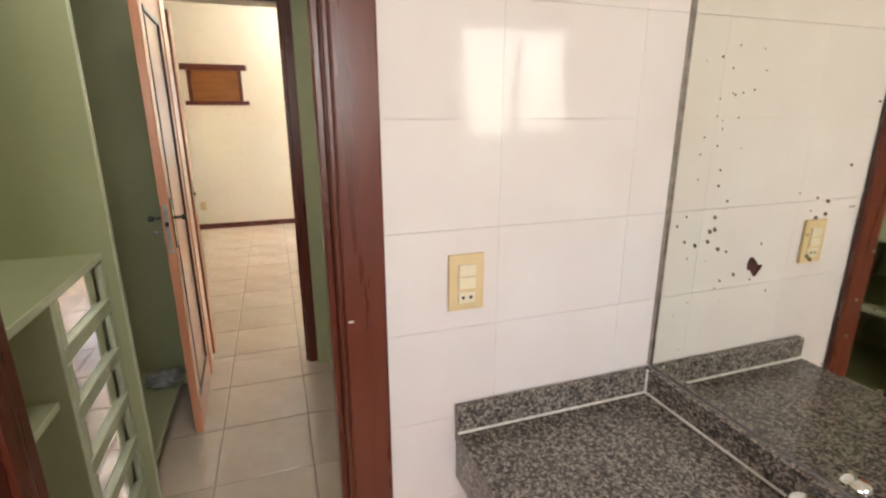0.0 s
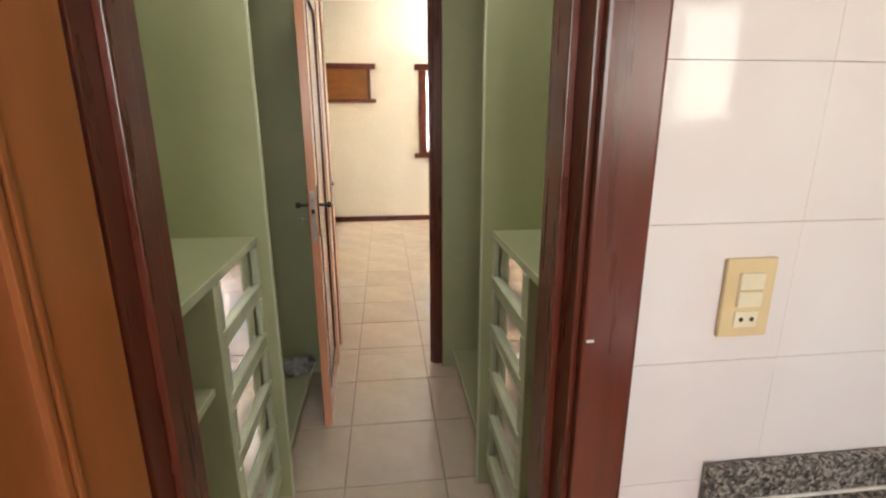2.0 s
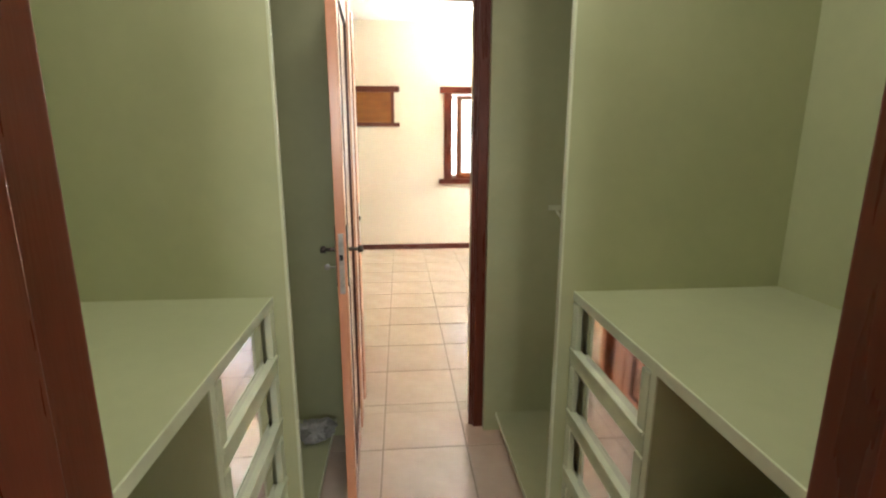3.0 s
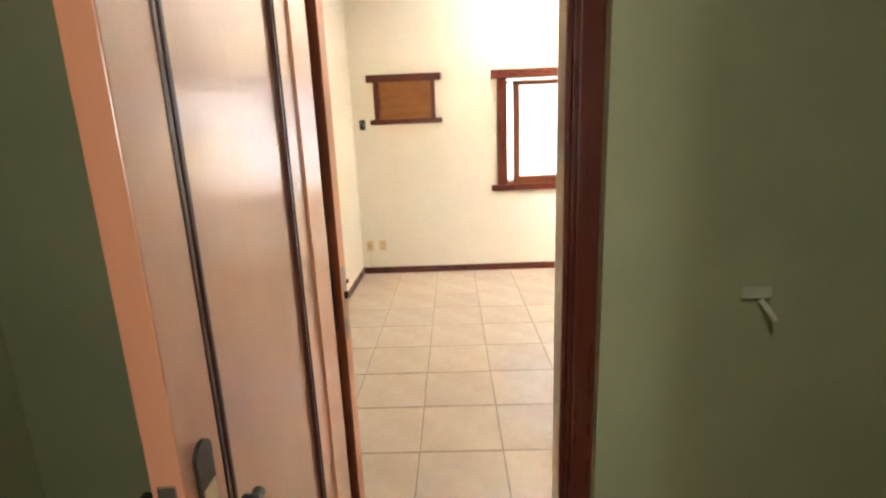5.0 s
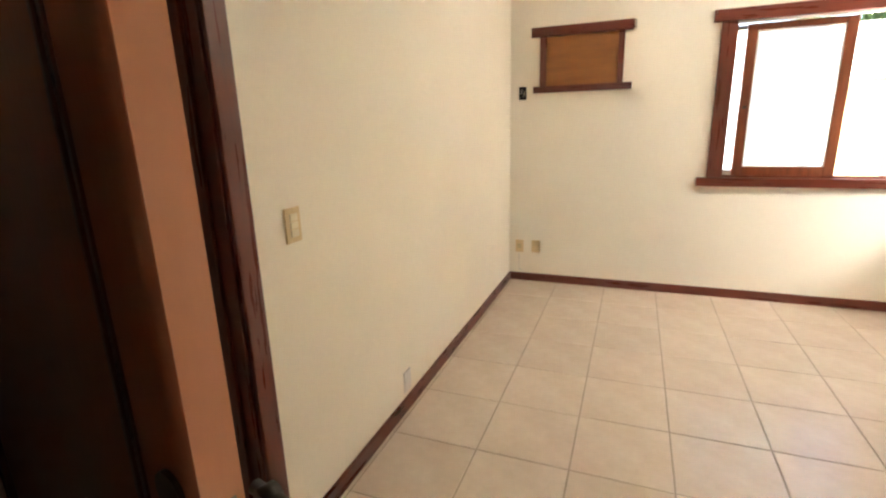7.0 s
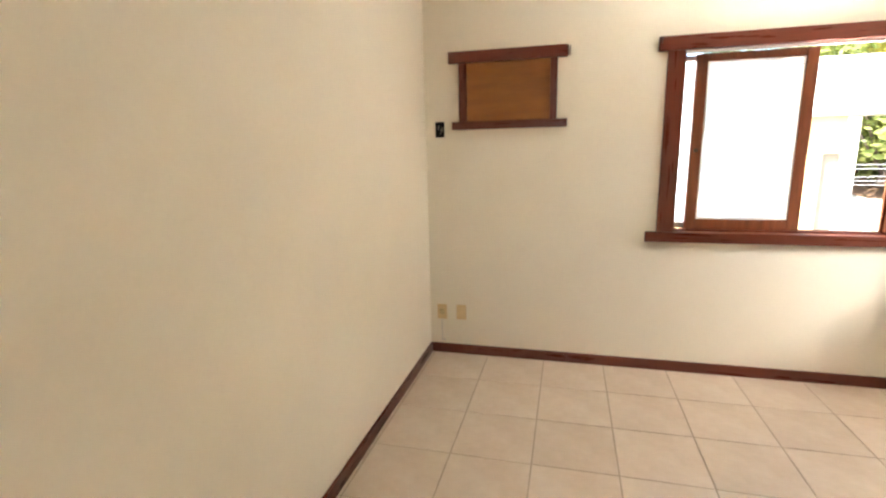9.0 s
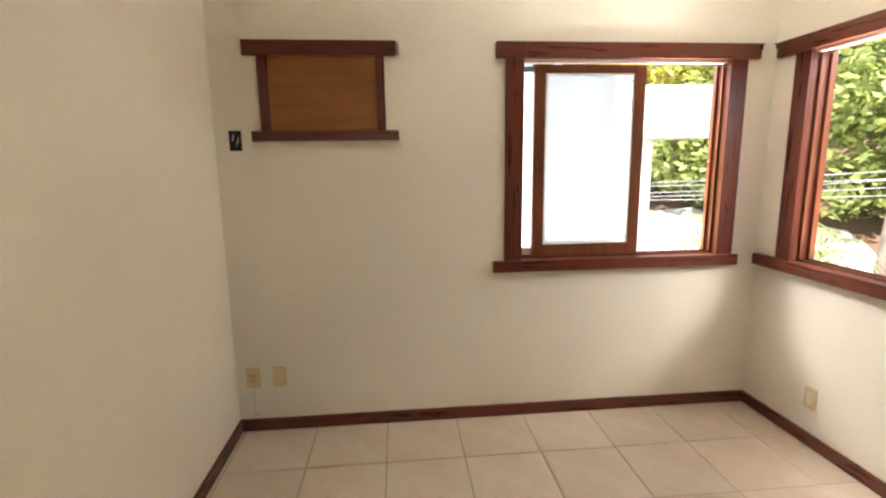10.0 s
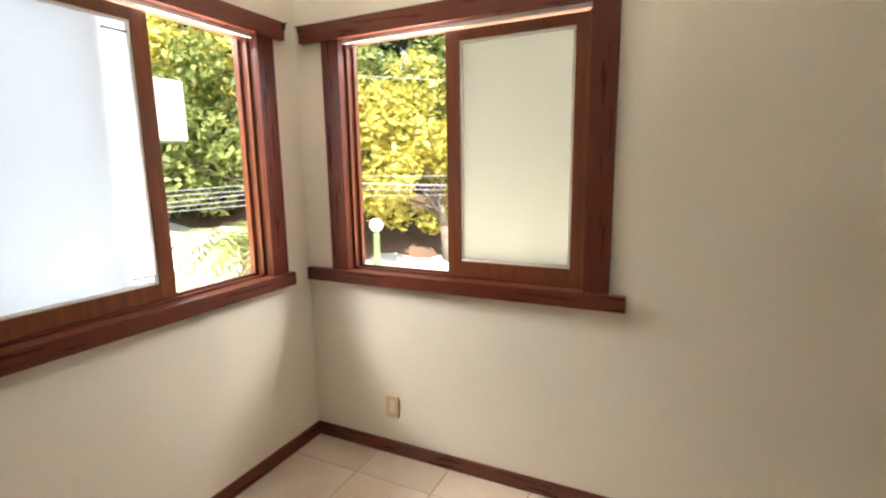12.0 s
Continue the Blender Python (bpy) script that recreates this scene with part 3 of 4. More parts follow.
wall_plate("wall_switch", pose(0.695, YB0, 1.207), "yellowed plastic double switch with socket on white tiles", keys=2, holes=True)
wall_plate("wall_switch", pose(XL, 3.898, 1.132, 0, 0, 90), "yellowed plastic triple switch beside the entry door", keys=3)
o = wall_plate("wall_socket", pose(-0.757, YF, 0.324), "yellowed plastic socket plate near the floor corner", mat=M_PLATE)
part("insert", boxes((-0.018, -0.012, -0.02, 0.018, -0.008, 0.02), bevel=0.002), M_BRASS, o)
wall_plate("wall_socket", pose(-0.610, YF, 0.326), "blank yellowed plastic plate near the floor corner")
o = wall_plate("wall_socket", pose(XR, 6.41, 0.262, 0, 0, -90), "yellowed plastic socket under the side window")
part("insert", boxes((-0.018, -0.012, -0.035, 0.018, -0.008, 0.035), bevel=0.002), M_KEY, o)
wall_plate("wall_socket", pose(XL, 4.66, 0.155, 0, 0, 90), "white blank plate low on the bedroom wall", mat=M_WHITE)
tagged(single("cable_stain", boxes((-0.765, YF - 0.003, 0.10, -0.757, YF - 0.001, 0.262), (-0.768, YF - 0.0032, 0.09, -0.735, YF - 0.001, 0.105)),
              M_CAULK, "thin pale cable run under a socket", "cable"))

# ---- closet cabinets ----


def cabinet(name, m, side_depth, label):
    """Local x from the front (0) into the depth, local y along the corridor from 0; drawers, shelves and a hanging bay."""
    c = thing(name, m, label, "wardrobe", group="closet wardrobes")
    d, top = side_depth, LOW - 0.005
    part("back_panel", boxes((d - 0.012, 0, 0, d, 1.925, top)), M_GREEN, c)
    part("side_panel", boxes((0, 0, 0, d - 0.012, 0.018, top), bevel=0.001), M_GREEN, c)
    part("end_panel", boxes((-0.062, 1.905, 0, d - 0.012, 1.940, top), bevel=0.001), M_GREEN, c)
    part("partition", boxes((-0.035, 0.920, 0, d - 0.012, 0.938, top), bevel=0.001), M_GREEN, c)
    part("partition_edge", boxes((-0.041, 0.919, 0.0, -0.035, 0.939, top), bevel=0.001), M_EDGE, c, "pale edge strip")
    shelf = part("shelf", boxes((0.004, 0.018, 1.040, d - 0.012, 0.920, 1.063)), M_GREEN, c)
    part("shelf_edge", boxes((0.0, 0.018, 1.039, 0.004, 0.920, 1.064), bevel=0.001), M_EDGE, shelf)
    part("divider", boxes((0.004, 0.475, 0.09, d - 0.012, 0.493, 1.040)), M_GREEN, c)
    part("divider_edge", boxes((0.0, 0.474, 0.09, 0.004, 0.494, 1.040), bevel=0.001), M_EDGE, c)
    for z in (0.38, 0.735):
        s = part("shelf", boxes((0.034, 0.018, z, d - 0.012, 0.475, z + 0.02)), M_GREEN, c)
        part("shelf_edge", boxes((0.03, 0.018, z - 0.001, 0.034, 0.475, z + 0.021), bevel=0.001), M_EDGE, s)
    part("plinth", boxes((0.03, 0.018, 0, 0.048, 1.905, 0.082)), M_GREEN, c)
    b = part("bottom_board", boxes((0.004, 0.018, 0.082, d - 0.012, 0.920, 0.10)), M_GREEN, c)
    part("bottom_edge", boxes((0.0, 0.018, 0.081, 0.004, 0.920, 0.101)), M_EDGE, b)
    b = part("bottom_board", boxes((0.004, 0.938, 0.082, d - 0.012, 1.905, 0.10)), M_GREEN, c)
    part("bottom_edge", boxes((0.0, 0.938, 0.081, 0.004, 1.905, 0.101)), M_EDGE, b)
    bm = bmesh.new()
    cylinder(bm, (d * 0.5, 0.938, 2.0), (d * 0.5, 1.905, 2.0), 0.013)
    part("hanging_rail", bm, M_STEEL, c, smooth=True)
    # drawers with pale rails round an acrylic front
    y0, y1, step = 0.497, 0.916, 0.187
    for k in range(5):
        z = 0.103 + k * step
        dr = part("drawer", boxes((0.0, y0, z, 0.018, y1, z + 0.052), (0.0, y0, z + 0.052, 0.018, y0 + 0.032, z + step - 0.006),
                                  (0.0, y1 - 0.032, z + 0.052, 0.018, y1, z + step - 0.006), bevel=0.002), M_EDGE, c, "pale green drawer front frame")
        part("drawer_lip", boxes((-0.005, y0 + 0.004, z + 0.040, 0.0, y1 - 0.004, z + 0.053), bevel=0.002), M_EDGE, dr)
        part("drawer_pane", boxes((0.012, y0 + 0.032, z + 0.052, 0.016, y1 - 0.085, z + step - 0.006)), M_ACRYL, dr, "mirrored glass drawer front")
        part("drawer_box", boxes((0.02, y0 + 0.01, z + 0.01, d - 0.06, y1 - 0.01, z + 0.03)), M_GREEN, dr)
    return c


# the corridor's front planes
LX, RX, CY = -0.235, 0.575, 0.632
flip = Matrix.Diagonal((-1, 1, 1, 1))


def mirrored(bm_thing):
    for ob in bm_thing.children_recursive:
        ob.data.transform(flip)
        ob.data.flip_normals()


left_cab = cabinet("wardrobe", pose(LX, CY, 0), -CL + LX - 0.004, "green painted open wardrobe with shelves, drawers and a hanging bay")
mirrored(left_cab)
cabinet("wardrobe", pose(RX, CY - 0.018, 0), CR - RX - 0.004, "green painted open wardrobe with shelves, drawers and a hanging bay")
bag = bmesh.new()
bmesh.ops.create_icosphere(bag, subdivisions=4, radius=0.075)
for v in bag.verts:
    n1 = noise.noise(v.co * 28) + 0.6 * noise.noise(v.co * 60)
    v.co *= 1 + 0.42 * n1
    v.co.z = max(-0.028, v.co.z * 0.55)
    v.co.x *= 1.15
for v in bag.verts:
    v.co += Vector((-0.315, 2.39, 0.1285))
single("plastic_bag", bag, M_BAG, "crumpled grey plastic bag on the wardrobe bottom board", "bag")
hook = thing("clothes_hook", pose(0.83, CY - 0.018 + 1.905, 1.16), "small pale plastic clothes hook inside the wardrobe", "hook")
part("plate", boxes((-0.03, -0.008, -0.012, 0.03, -0.001, 0.012), bevel=0.002), M_EDGE, hook)
bm = bmesh.new()
cylinder(bm, (0.01, -0.006, -0.015), (0.025, -0.04, -0.05), 0.007, 0.006)
part("peg", bm, M_EDGE, hook, smooth=True)

# made-up fixture that carries the closet fill lamp, never in view
cl = thing("ceiling_light", pose(0.17, 1.2, LOW), "round white fixture added out of view for the closet fill lamp", "ceiling light")
bm = bmesh.new()
cylinder(bm, (0, 0, -0.055), (0, 0, -0.001), 0.16, 0.15, seg=32)
part("base", bm, M_WHITE, cl, smooth=True)

# ---- bathroom ----
single("paint_chip", boxes((0.461, YB0 - 0.0225, 1.160, 0.471, YB0 - 0.0205, 1.164), bevel=0.0005), M_WHITE,
       "tiny white chip on the dark door casing", "chip")
vt = thing("vanity_top", pose(0.674, 0.474, 0.88), "speckled grey granite vanity top with upstands", "countertop")
part("slab", boxes((0, -0.84, -0.03, 0.498, 0.0, 0.0), bevel=0.002), M_GRAN, vt)
part("skirt", boxes((0.002, -0.84, -0.12, 0.022, -0.001, -0.031)), M_GRAN, vt)
part("upstand", boxes((0, -0.020, 0.001, 0.478, 0.0, 0.058), bevel=0.0015), M_GRAN, vt, "granite upstand on the tiled wall")
part("upstand", boxes((0.480, -0.84, 0.001, 0.498, 0.0, 0.058), bevel=0.0015), M_GRAN, vt, "granite upstand under the mirror")
bm = bmesh.new()
for a, b in (((0, -0.0215, 0.001), (0.478, -0.0215, 0.001)), ((0.4785, -0.84, 0.001), (0.4785, -0.021, 0.001)), ((0.479, -0.0205, 0.0), (0.479, -0.0205, 0.06))):
    cylinder(bm, a, b, 0.003, seg=8)
part("caulk_line", bm, M_CAULK, vt, "white caulk line")
basin = thing("wash_basin", pose(0.91, -0.12, 0.882), "white porcelain basin set in the granite", "basin")
bm = bmesh.new()
prof = [(0.19, 0.0), (0.20, 0.008), (0.185, 0.012), (0.165, 0.006), (0.14, 0.003)]
rings = []
for r, z in prof:
    rings.append([bm.verts.new((r * 0.85 * math.cos(a), r * math.sin(a), z)) for a in [2 * math.pi * k / 40 for k in range(40)]])
for a, b in zip(rings, rings[1:]):
    for k in range(40):
        bm.faces.new((a[k], a[(k + 1) % 40], b[(k + 1) % 40], b[k]))
bm.faces.new(rings[-1])
part("bowl", bm, M_PORC, basin, smooth=True)
tap = thing("tap", pose(1.115, 0.055, 0.882), "chrome tap knob beside the basin", "tap")
bm = bmesh.new()
cylinder(bm, (0, 0, 0), (0, 0, 0.02), 0.02, 0.014, seg=20)
bmesh.ops.create_uvsphere(bm, u_segments=20, v_segments=12, radius=0.024, matrix=Matrix.Translation((0, 0, 0.036)) @ Matrix.Diagonal((1, 1, 0.75, 1)))
part("knob", bm, M_CHROME, tap, smooth=True)

mir = thing("mirror", pose(XM, -0.36, 0.94), "large wall mirror with worn specked silvering above the vanity", "mirror")
part("glass", boxes((0.0, -0.5, 0.0, 0.005, 0.836, 1.3), bevel=0.001), M_MIRROR, mir, "specked mirror glass")
part("edge_strip", boxes((-0.004, 0.828, 0.0, -0.0005, 0.838, 1.3)), M_STEEL, mir, "tarnished edge")
bm = bmesh.new()
bmesh.ops.create_icosphere(bm, subdivisions=2, radius=0.013, matrix=Matrix.Diagonal((0.12, 1.0, 1.0, 1)))
for v in bm.verts:
    v.co.z += 0.006 * math.sin(v.co.y * 330)
    v.co.y *= 1.0 + v.co.z * 22
for v in bm.verts:
    v.co += Vector((-0.002, 0.615, 0.312))
part("flake", bm, M_MOULD, mir, "patch where the silvering flaked off")

# ---- hall ----
rl = thing("stair_railing", pose(-1.75, 3.2, 0), "dark wooden stair railing in the hall", "railing")
part("handrail", boxes((-0.03, 0.0, 0.95, 0.03, 1.6, 1.0), bevel=0.008), M_FRAMEH, rl)
for k in range(9):
    y = 0.05 + k * 0.18
    part("baluster", boxes((-0.018, y, 0.0, 0.018, y + 0.036, 0.95), bevel=0.004), M_FRAME, rl)
structure("wall_stair_parapet", boxes((-2.5, 3.3, 0, -2.35, 5.0, 0.75)), M_CONC, "white low wall by the stairs")

# ---- outside ----
ground = single("ground", boxes((-400, -400, -3.4, 400, 900, -3.2)), M_SOIL, "dry soil and ground around the house", "ground", kind="structure")
structure("pavement", boxes((2.6, 1.0, -3.2, 11.5, 16.0, -3.14)), M_PAVE, "pale paving beside the house", "pavement")


def slope_point(out, lateral):
    """A point of the slope, out metres from the house and lateral metres to the north."""
    x, y = out - 31.5, lateral
    z = -3.3 + 0.32 * (x + 24) + 0.5 * noise.noise(Vector((x * 0.3, y * 0.3, 0)))
    c, s = math.cos(radians(42)), math.sin(radians(42))
    return c * out - s * y, 4.5 + s * out + c * y, z


def garden_path():
    """Pale path over the slope, wider to the north, with a thickness of its own."""
    bm = bmesh.new()
    top, low = [], []
    for i in range(41):
        lateral = -9 + 0.45 * i
        far = 14.2 + 2.8 * min(1, max(0, (lateral + 0.8) / 1.6)) + 0.25 * math.sin(i * 1.3)
        near = 11.6 + 0.2 * math.sin(i * 0.9)
        pts = [slope_point(near + (far - near) * k / 8, lateral) for k in range(9)]
        top.append([bm.verts.new((x, y, z + 0.09)) for x, y, z in pts])
        low.append([bm.verts.new((x, y, z - 0.25)) for x, y, z in pts])
    for rows_ in (top, low):
        for a, b in zip(rows_, rows_[1:]):
            for k in range(8):
                bm.faces.new((a[k], a[k + 1], b[k + 1], b[k]))
    for k in (0, 8):
        for i in range(40):
            bm.faces.new((top[i][k], top[i + 1][k], low[i + 1][k], low[i][k]))
    return bm


def hillside():
    bm = bmesh.new()
    bmesh.ops.create_grid(bm, x_segments=50, y_segments=50, size=24)
    for v in bm.verts:
        x, y = v.co.x, v.co.y
        v.co.z = -3.3 + 0.32 * (x + 24) + 0.5 * noise.noise(Vector((x * 0.3, y * 0.3, 0)))
    for v in bm.verts:
        c, s = math.cos(radians(42)), math.sin(radians(42))
        x, y = v.co.x + 31.5, v.co.y
        v.co.x, v.co.y = c * x - s * y, 4.5 + s * x + c * y
    return bm


structure("hillside", hillside(), M_SOIL, "brown earth slope under the trees", "ground")
structure("garden_path", garden_path(), M_PAVE, "pale sunlit garden path across the slope", "path")


def leaf_cloud(centre, radius, count, size, seed, squash=0.8, clumps=26):
    rnd = random.Random(seed)
    verts, faces = [], []
    cs = []
    for _ in range(clumps):
        while True:
            p = Vector((rnd.uniform(-1, 1), rnd.uniform(-1, 1), rnd.uniform(-1, 1)))
            if p.length < 1:
                break
        cs.append((Vector((p.x * radius, p.y * radius, p.z * radius * squash)), radius * rnd.uniform(0.2, 0.36)))
    for _ in range(count):
        c, r = cs[rnd.randrange(clumps)]
        d = Vector((rnd.gauss(0, 1), rnd.gauss(0, 1), rnd.gauss(0, 1))).normalized()
        p = Vector(centre) + c + d * r * rnd.uniform(0.55, 1.05)
        u = Vector((rnd.gauss(0, 1), rnd.gauss(0, 1), rnd.gauss(0, 0.6))).normalized()
        n = (d + Vector((rnd.gauss(0, 0.4), rnd.gauss(0, 0.4), rnd.gauss(0, 0.4) + 0.4))).normalized()
        v = n.cross(u).normalized()
        s = size * rnd.uniform(0.6, 1.3)
        k = len(verts)
        verts += [p - u * s, p + v * s * 0.45, p + u * s, p - v * s * 0.45]
        faces.append((k, k + 1, k + 2, k + 3))
    return verts, faces, cs


def tree(base, height, radius, mat, count, size, seed, label, squash=0.8):
    rnd = random.Random(seed)
    t = thing("tree", pose(*base), label, "tree", group="trees on the slope")
    bm = bmesh.new()
    lean = Vector((rnd.uniform(-0.4, 0.4), rnd.uniform(-0.4, 0.4), height * 0.62))
    cylinder(bm, (0, 0, -0.4), lean * 0.5, 0.16, 0.12, seg=10)
    cylinder(bm, lean * 0.49, lean, 0.12, 0.08, seg=10)
    crown = (lean.x, lean.y, height)
    verts, faces, cs = leaf_cloud(crown, radius, count, size, seed, squash)
    for c, r in cs[:9]:
        cylinder(bm, lean * rnd.uniform(0.6, 1.0), Vector(crown) + c, 0.05, 0.015, seg=7)
    part("trunk", bm, M_BARK, t, smooth=True)
    me = bpy.data.meshes.new("crown")
    me.from_pydata(verts, [], faces)
    me.materials.append(mat)
    ob = new("crown", me)
    ob.parent = t
    return t


def along(dx, dy, d):
    """Ground point d metres out from the window corner."""
    return 0.2 + dx * d, 5.0 + dy * d


TREES = [(0.90, 0.43, 14.0, -1.2, 3.2, 2.6, M_LYEL, 9000, 0.13), (0.82, 0.57, 17.5, 0.0, 3.6, 3.2, M_LGREEN, 9000, 0.14),
         (0.86, 0.50, 24, 2.0, 4.4, 4.6, M_LDARK, 11000, 0.2), (0.70, 0.71, 17, -0.8, 3.4, 3.0, M_LGREEN, 9000, 0.14),
         (0.60, 0.80, 20, 0.2, 4.2, 3.6, M_LYEL, 9000, 0.15), (0.72, 0.69, 26, 2.0, 5.5, 5.2, M_LDARK, 12000, 0.22),
         (0.48, 0.87, 19, -1.0, 3.6, 3.4, M_LGREEN, 9000, 0.15), (0.52, 0.85, 27, 1.5, 5.0, 5.2, M_LGREEN, 12000, 0.22),
         (0.95, 0.30, 19, 0.0, 4.4, 4.0, M_LGREEN, 9000, 0.17), (0.36, 0.93, 24, -1.0, 4.6, 4.6, M_LDARK, 9000, 0.2),
         (0.98, 0.15, 24, 0.5, 5.0, 5.0, M_LDARK, 9000, 0.22), (0.79, 0.61, 33, 4.0, 7.0, 7.0, M_LDARK, 12000, 0.3),
         (0.60, 0.80, 34, 3.0, 7.0, 7.0, M_LGREEN, 12000, 0.3)]
for k, (dx, dy, d, z, h, r, mat, n, s) in enumerate(TREES):
    x, y = along(dx, dy, d)
    tree((x, y, z), h, r, mat, n, s, 40 + k, "leafy garden tree with small glossy leaves on the slope" if mat is not M_LYEL else
         "sunlit yellow-green leafy tree on the slope")


def palm(base, fronds, length, seed, tall=3.7):
    rnd = random.Random(seed)
    p = thing("palm_bush", pose(*base), "pale green palm bush with arching fronds", "palm", group="palms by the window")
    bm = bmesh.new()
    cylinder(bm, (0, 0, 0), (0, 0, tall), 0.10, 0.08, seg=10)
    part("trunk", bm, M_BARK, p, smooth=True)
    for k in range(fronds):
        a = 2 * math.pi * k / fronds + rnd.uniform(-0.2, 0.2)
        up = rnd.uniform(0.3, 1.1)
        verts, faces = [], []
        pts = []
        for i in range(13):
            s = i / 12
            out = length * (s * math.cos(up * 0.6))
            z = tall + length * (s * math.sin(up) - 0.85 * s * s)
            pts.append(Vector((math.cos(a) * out, math.sin(a) * out, z)))
        side = Vector((-math.sin(a), math.cos(a), 0))
        for i in range(1, 12):
            for sg in (-1, 1):
                q = pts[i]
                fwd = (pts[i + 1] - pts[i - 1]).normalized()
                tip = q + side * sg * 0.26 * length * (1 - 0.6 * i / 12) + fwd * 0.16 * length - Vector((0, 0, 0.05))
                w = fwd * 0.022
                j = len(verts)
                verts += [q - w, q + w, tip]
                faces.append((j, j + 1, j + 2))
        me = bpy.data.meshes.new("frond")
        me.from_pydata(verts, [], faces)
        me.materials.append(M_LPALM)
        ob = new("frond", me)
        ob.parent = p


palm((3.75, 9.0, -3.14), 21, 1.05, 5, 3.85)
palm((4.6, 9.6, -3.14), 19, 1.2, 9, 3.6)
palm((5.6, 10.4, -3.14), 17, 1.2, 3, 3.2)

# neighbouring house: a white beam over a yellow wall with a narrow grey door
nb = thing("neighbour_house", pose(2.9, 10.3, -3.2), "yellow neighbouring house with a weathered white roof beam", "house")
part("roof_beam", boxes((-5.5, -0.3, 4.99, 1.06, 0.25, 5.62), bevel=0.02), M_CONC, nb, "weathered white concrete beam")
part("wall", boxes((-5.5, -0.1, 0.0, 0.10, 0.2, 4.988), (0.10, -0.1, 4.57, 0.30, 0.2, 4.988)), M_YELLOW, nb, "yellow rendered wall")
part("corner_post", boxes((0.30, -0.11, 0.0, 0.44, 0.21, 4.988), bevel=0.01), M_CONC, nb, "white corner post")
part("door", boxes((0.102, -0.03, 0.0, 0.298, 0.01, 4.568)), M_GREYD, nb, "narrow grey door")


def pole(x, y, r, tall, lean, mat, label):
    p = thing("utility_pole", pose(x, y, -3.2), label, "utility pole", group="utility poles")
    bm = bmesh.new()
    cylinder(bm, (0, 0, 0), (lean, -lean, tall), r, r * 0.7, seg=16)
    part("shaft", bm, mat, p, smooth=True)
    if tall > 7:
        part("crossarm", boxes((-0.6, -0.05, 6.9, 0.6, 0.05, 7.0), bevel=0.01), mat, p)
    return p


PA, PB = along(0.788, 0.616, 11.5), along(0.770, 0.638, 10.6)
pole(*PA, 0.10, 9.0, 0.0, M_POLE, "tall slim pale concrete utility pole")
pole(*PB, 0.14, 6.3, 0.22, M_BARK, "leaning brown wooden utility pole")


def cable(a, b, sag, r=0.008):
    cu = bpy.data.curves.new("power_cable", "CURVE")
    cu.dimensions, cu.bevel_depth, cu.bevel_resolution = "3D", r, 1
    sp = cu.splines.new("POLY")
    sp.points.add(16)
    for i in range(17):
        s = i / 16
        q = Vector(a).lerp(Vector(b), s)
        sp.points[i].co = (q.x, q.y, q.z - sag * 4 * s * (1 - s), 1)
    cu.materials.append(M_WIRE)
    tagged(new("power_cable", cu), "grey overhead power cable between poles", "cable", "overhead cables")


for k in range(5):
    z = 0.85 + k * 0.10 + (k % 3) * 0.05
    cable((PA[0], PA[1], z), (PA[0] + 13, PA[1] - 17, z + 0.5 - 0.1 * (k % 4)), 0.25 + 0.05 * (k % 4))
    cable((PA[0], PA[1], z), (PA[0] - 15, PA[1] + 9, z + 0.2 - 0.12 * (k % 3)), 0.3 + 0.06 * (k % 3))
cable((PA[0], PA[1], 3.5), (PA[0] + 13, PA[1] - 17, 3.9), 0.3)

# globe lamp and plants
gl = thing("garden_lamp", pose(5.22, 8.45, -3.14), "white glass globe garden lamp on a green post", "lamp")
bm = bmesh.new()
cylinder(bm, (0, 0, 0), (0, 0, 3.84), 0.045, 0.04, seg=12)
part("post", bm, M_CACT, gl, smooth=True)
bm = bmesh.new()
bmesh.ops.create_uvsphere(bm, u_segments=24, v_segments=14, radius=0.085, matrix=Matrix.Translation((0, 0, 3.92)))
part("globe", bm, M_GLOBE, gl, "white glass globe", smooth=True)
ag = thing("agave", pose(5.0, 8.35, -0.35), "agave with thick arching pale leaves", "plant")
for k in range(11):
    a = 2 * math.pi * k / 11
    bm = bmesh.new()
    last = None
    for i in range(9):
        s = i / 8
        out, z = 0.5 * s, 0.95 * s - 0.75 * s * s
        w = 0.06 * (1 - s) ** 0.6 + 0.003
        c = Vector((math.cos(a) * out, math.sin(a) * out, z))
        sd = Vector((-math.sin(a), math.cos(a), 0)) * w
        row = [bm.verts.new(c - sd), bm.verts.new(c + Vector((0, 0, -0.02))), bm.verts.new(c + sd)]
        if last:
            for q in range(2):
                bm.faces.new((last[q], last[q + 1], row[q + 1], row[q]))
        last = row
    part("leaf", bm, M_LPALM, ag, smooth=True)
bm = bmesh.new()
cylinder(bm, (0, 0, -2.8), (0, 0, 0.1), 0.08, 0.06, seg=10)
part("stem", bm, M_CACT, ag, smooth=True)

# ---- floor tiles ----
T, J = 0.41, 0.003


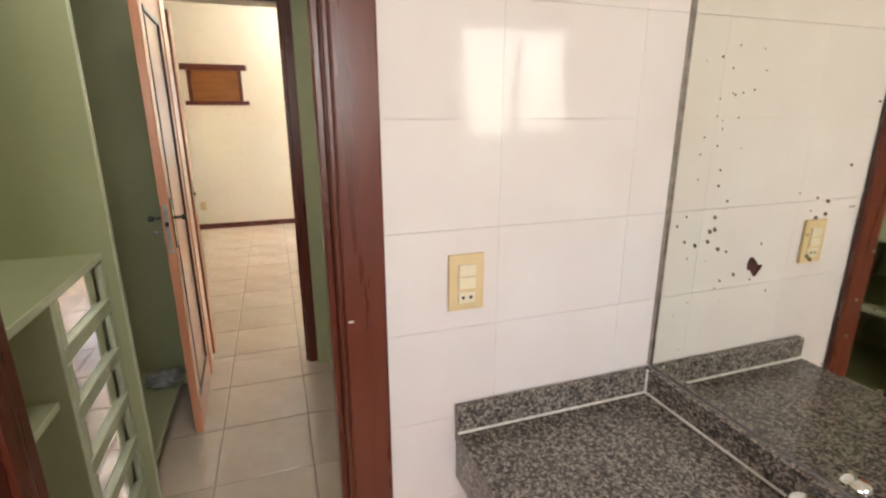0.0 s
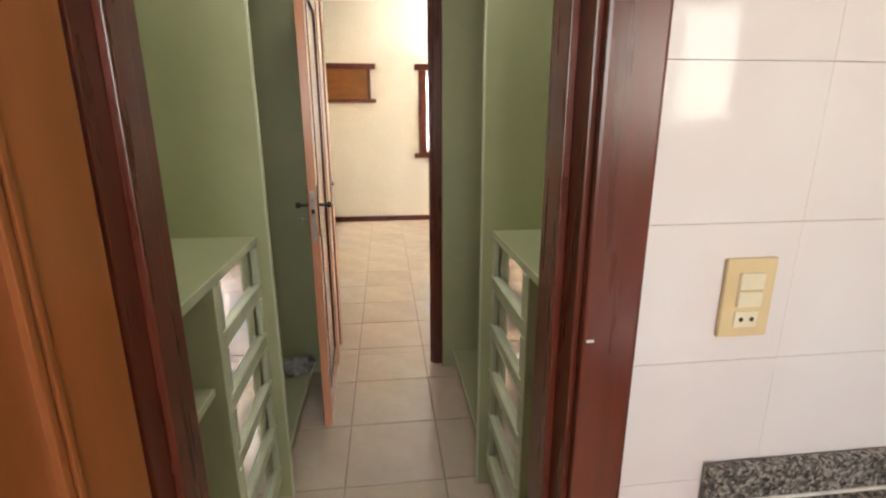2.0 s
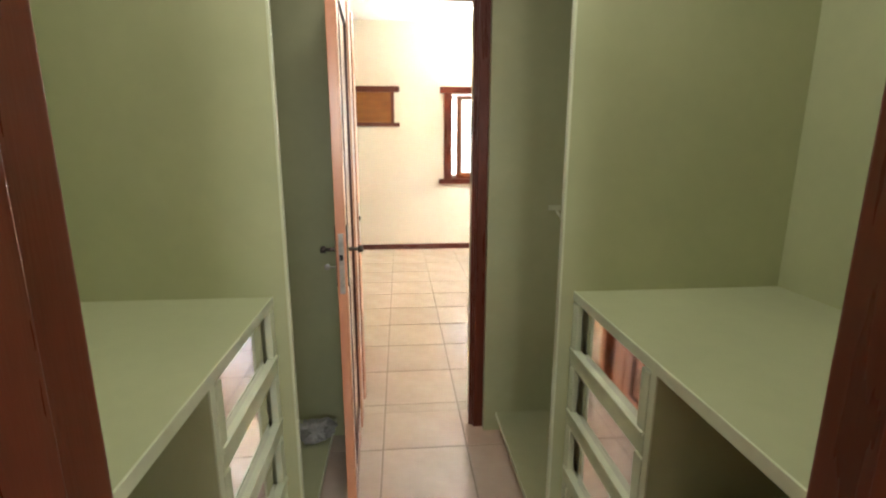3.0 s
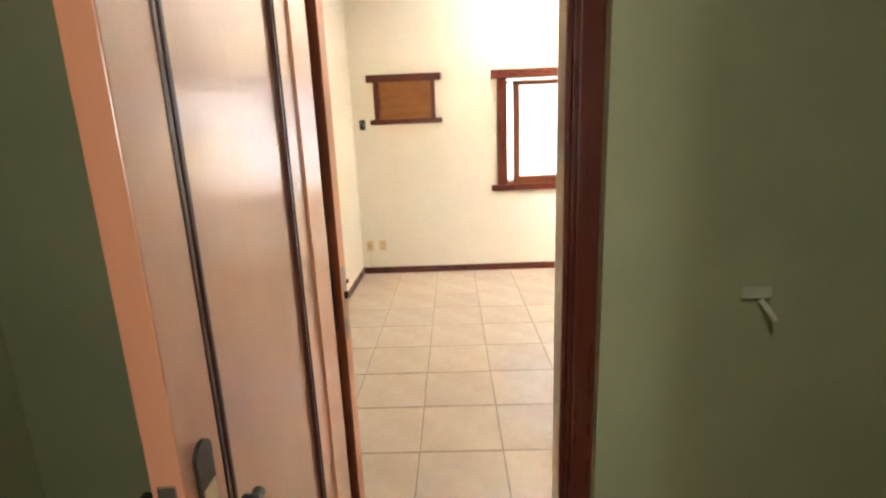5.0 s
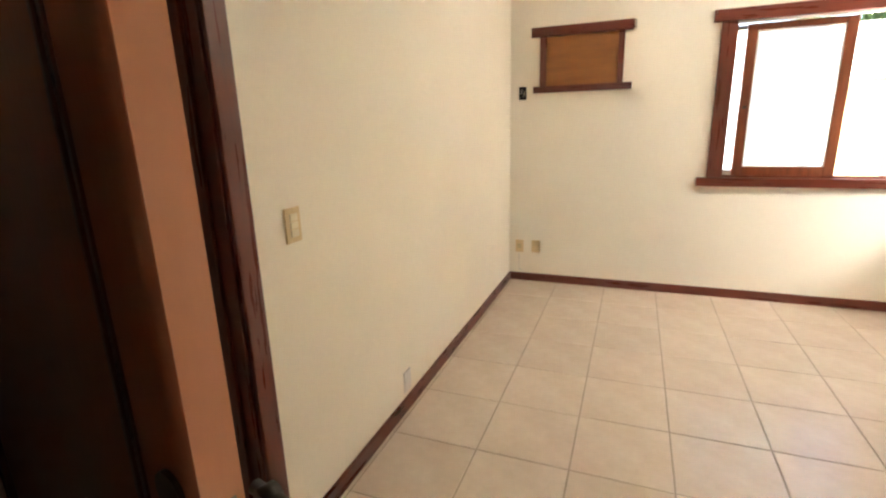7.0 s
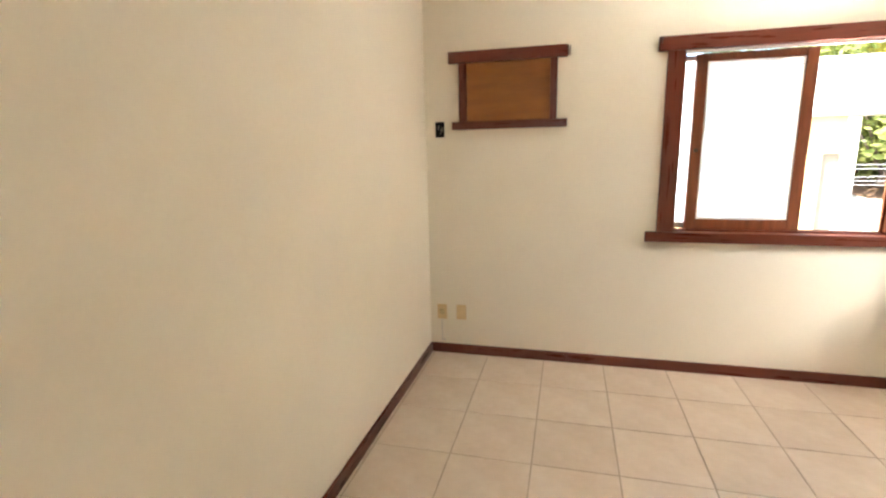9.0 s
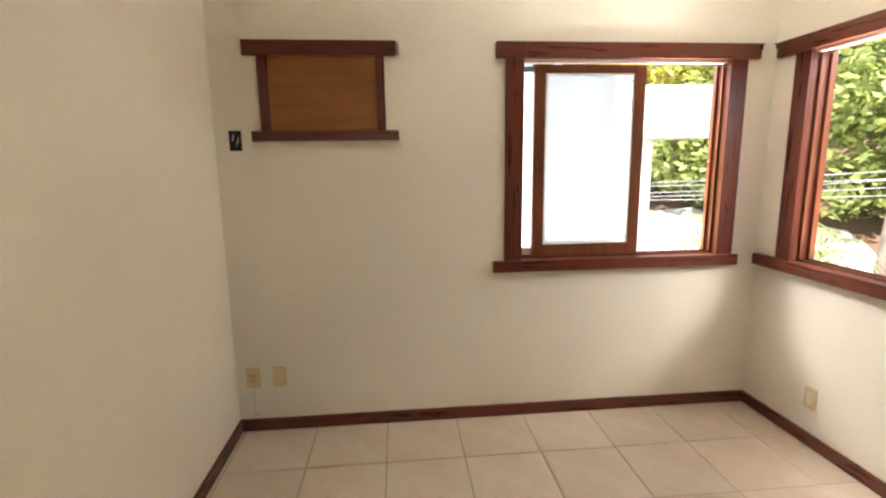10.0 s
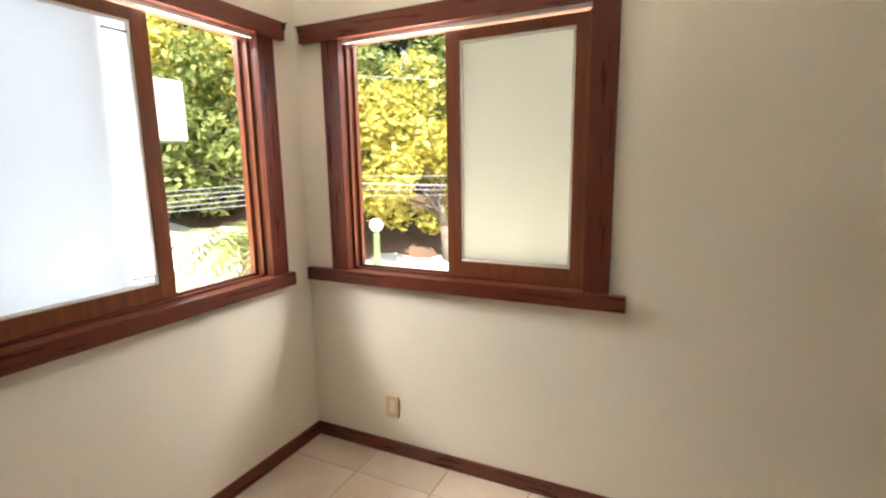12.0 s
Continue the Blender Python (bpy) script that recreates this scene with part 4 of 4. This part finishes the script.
def tile_mesh(w, d):
    bm = bmesh.new()
    b, h = 0.0025, 0.0
    low = [bm.verts.new(p) for p in ((0, 0, -0.008), (w, 0, -0.008), (w, d, -0.008), (0, d, -0.008))]
    mid = [bm.verts.new(p) for p in ((0, 0, h - 0.0015), (w, 0, h - 0.0015), (w, d, h - 0.0015), (0, d, h - 0.0015))]
    top = [bm.verts.new(p) for p in ((b, b, h), (w - b, b, h), (w - b, d - b, h), (b, d - b, h))]
    for lo, hi in ((low, mid), (mid, top)):
        for k in range(4):
            bm.faces.new((lo[k], lo[(k + 1) % 4], hi[(k + 1) % 4], hi[k]))
    bm.faces.new(top)
    return mesh_of("tile", bm, M_TILE)


TILES = {}


def lay(floor, x0, y0, x1, y1):
    for i in range(math.floor(x0 / T), math.ceil(x1 / T)):
        for j in range(math.floor((y0 - 6.5) / T), math.ceil((y1 - 6.5) / T)):
            a, b = max(x0, i * T + J), min(x1, (i + 1) * T - J)
            c, d = max(y0, 6.5 + j * T + J), min(y1, 6.5 + (j + 1) * T - J)
            if b - a < 0.02 or d - c < 0.02:
                continue
            key = (round(b - a, 3), round(d - c, 3))
            if key not in TILES:
                TILES[key] = tile_mesh(*key)
            ob = new("tile", TILES[key])
            ob.location = (a, c, 0.0)
            ob.parent = floor


lay(floor_bed, XL, YC1, XR, YF)
lay(floor_closet, CL, YB0 + 0.01, CR, YC1)
lay(floor_bath, -1.1, -1.95, XM + 0.01, YB0 + 0.008)

# ---- bathroom wall tiles ----
wall_tiles = thing("wall_tiles", pose(0, YB0, 0), "white glazed wall tiles beside the doorway", "tiles", kind="structure")
TW, TH = 0.305, 0.2035
for i in range(-5, 4):
    for j in range(0, 13):
        x0, x1 = 0.765 + i * TW + 0.0002, 0.765 + (i + 1) * TW - 0.0002
        z0, z1 = 1.312 + (j - 6) * TH + 0.0004, 1.312 + (j - 5) * TH - 0.0004
        x1, z0, z1 = min(x1, XM + 0.008), max(z0, 0.0), min(z1, LOW)
        for a, b in ((x0, min(x1, CX0 - 0.086)), (max(x0, CX1 + 0.086), x1)):
            if b - a > 0.01 and z1 - z0 > 0.01:
                part("tile", boxes((a, 0.0, z0, b, 0.007, z1), bevel=0.0003), M_WTILE, wall_tiles)
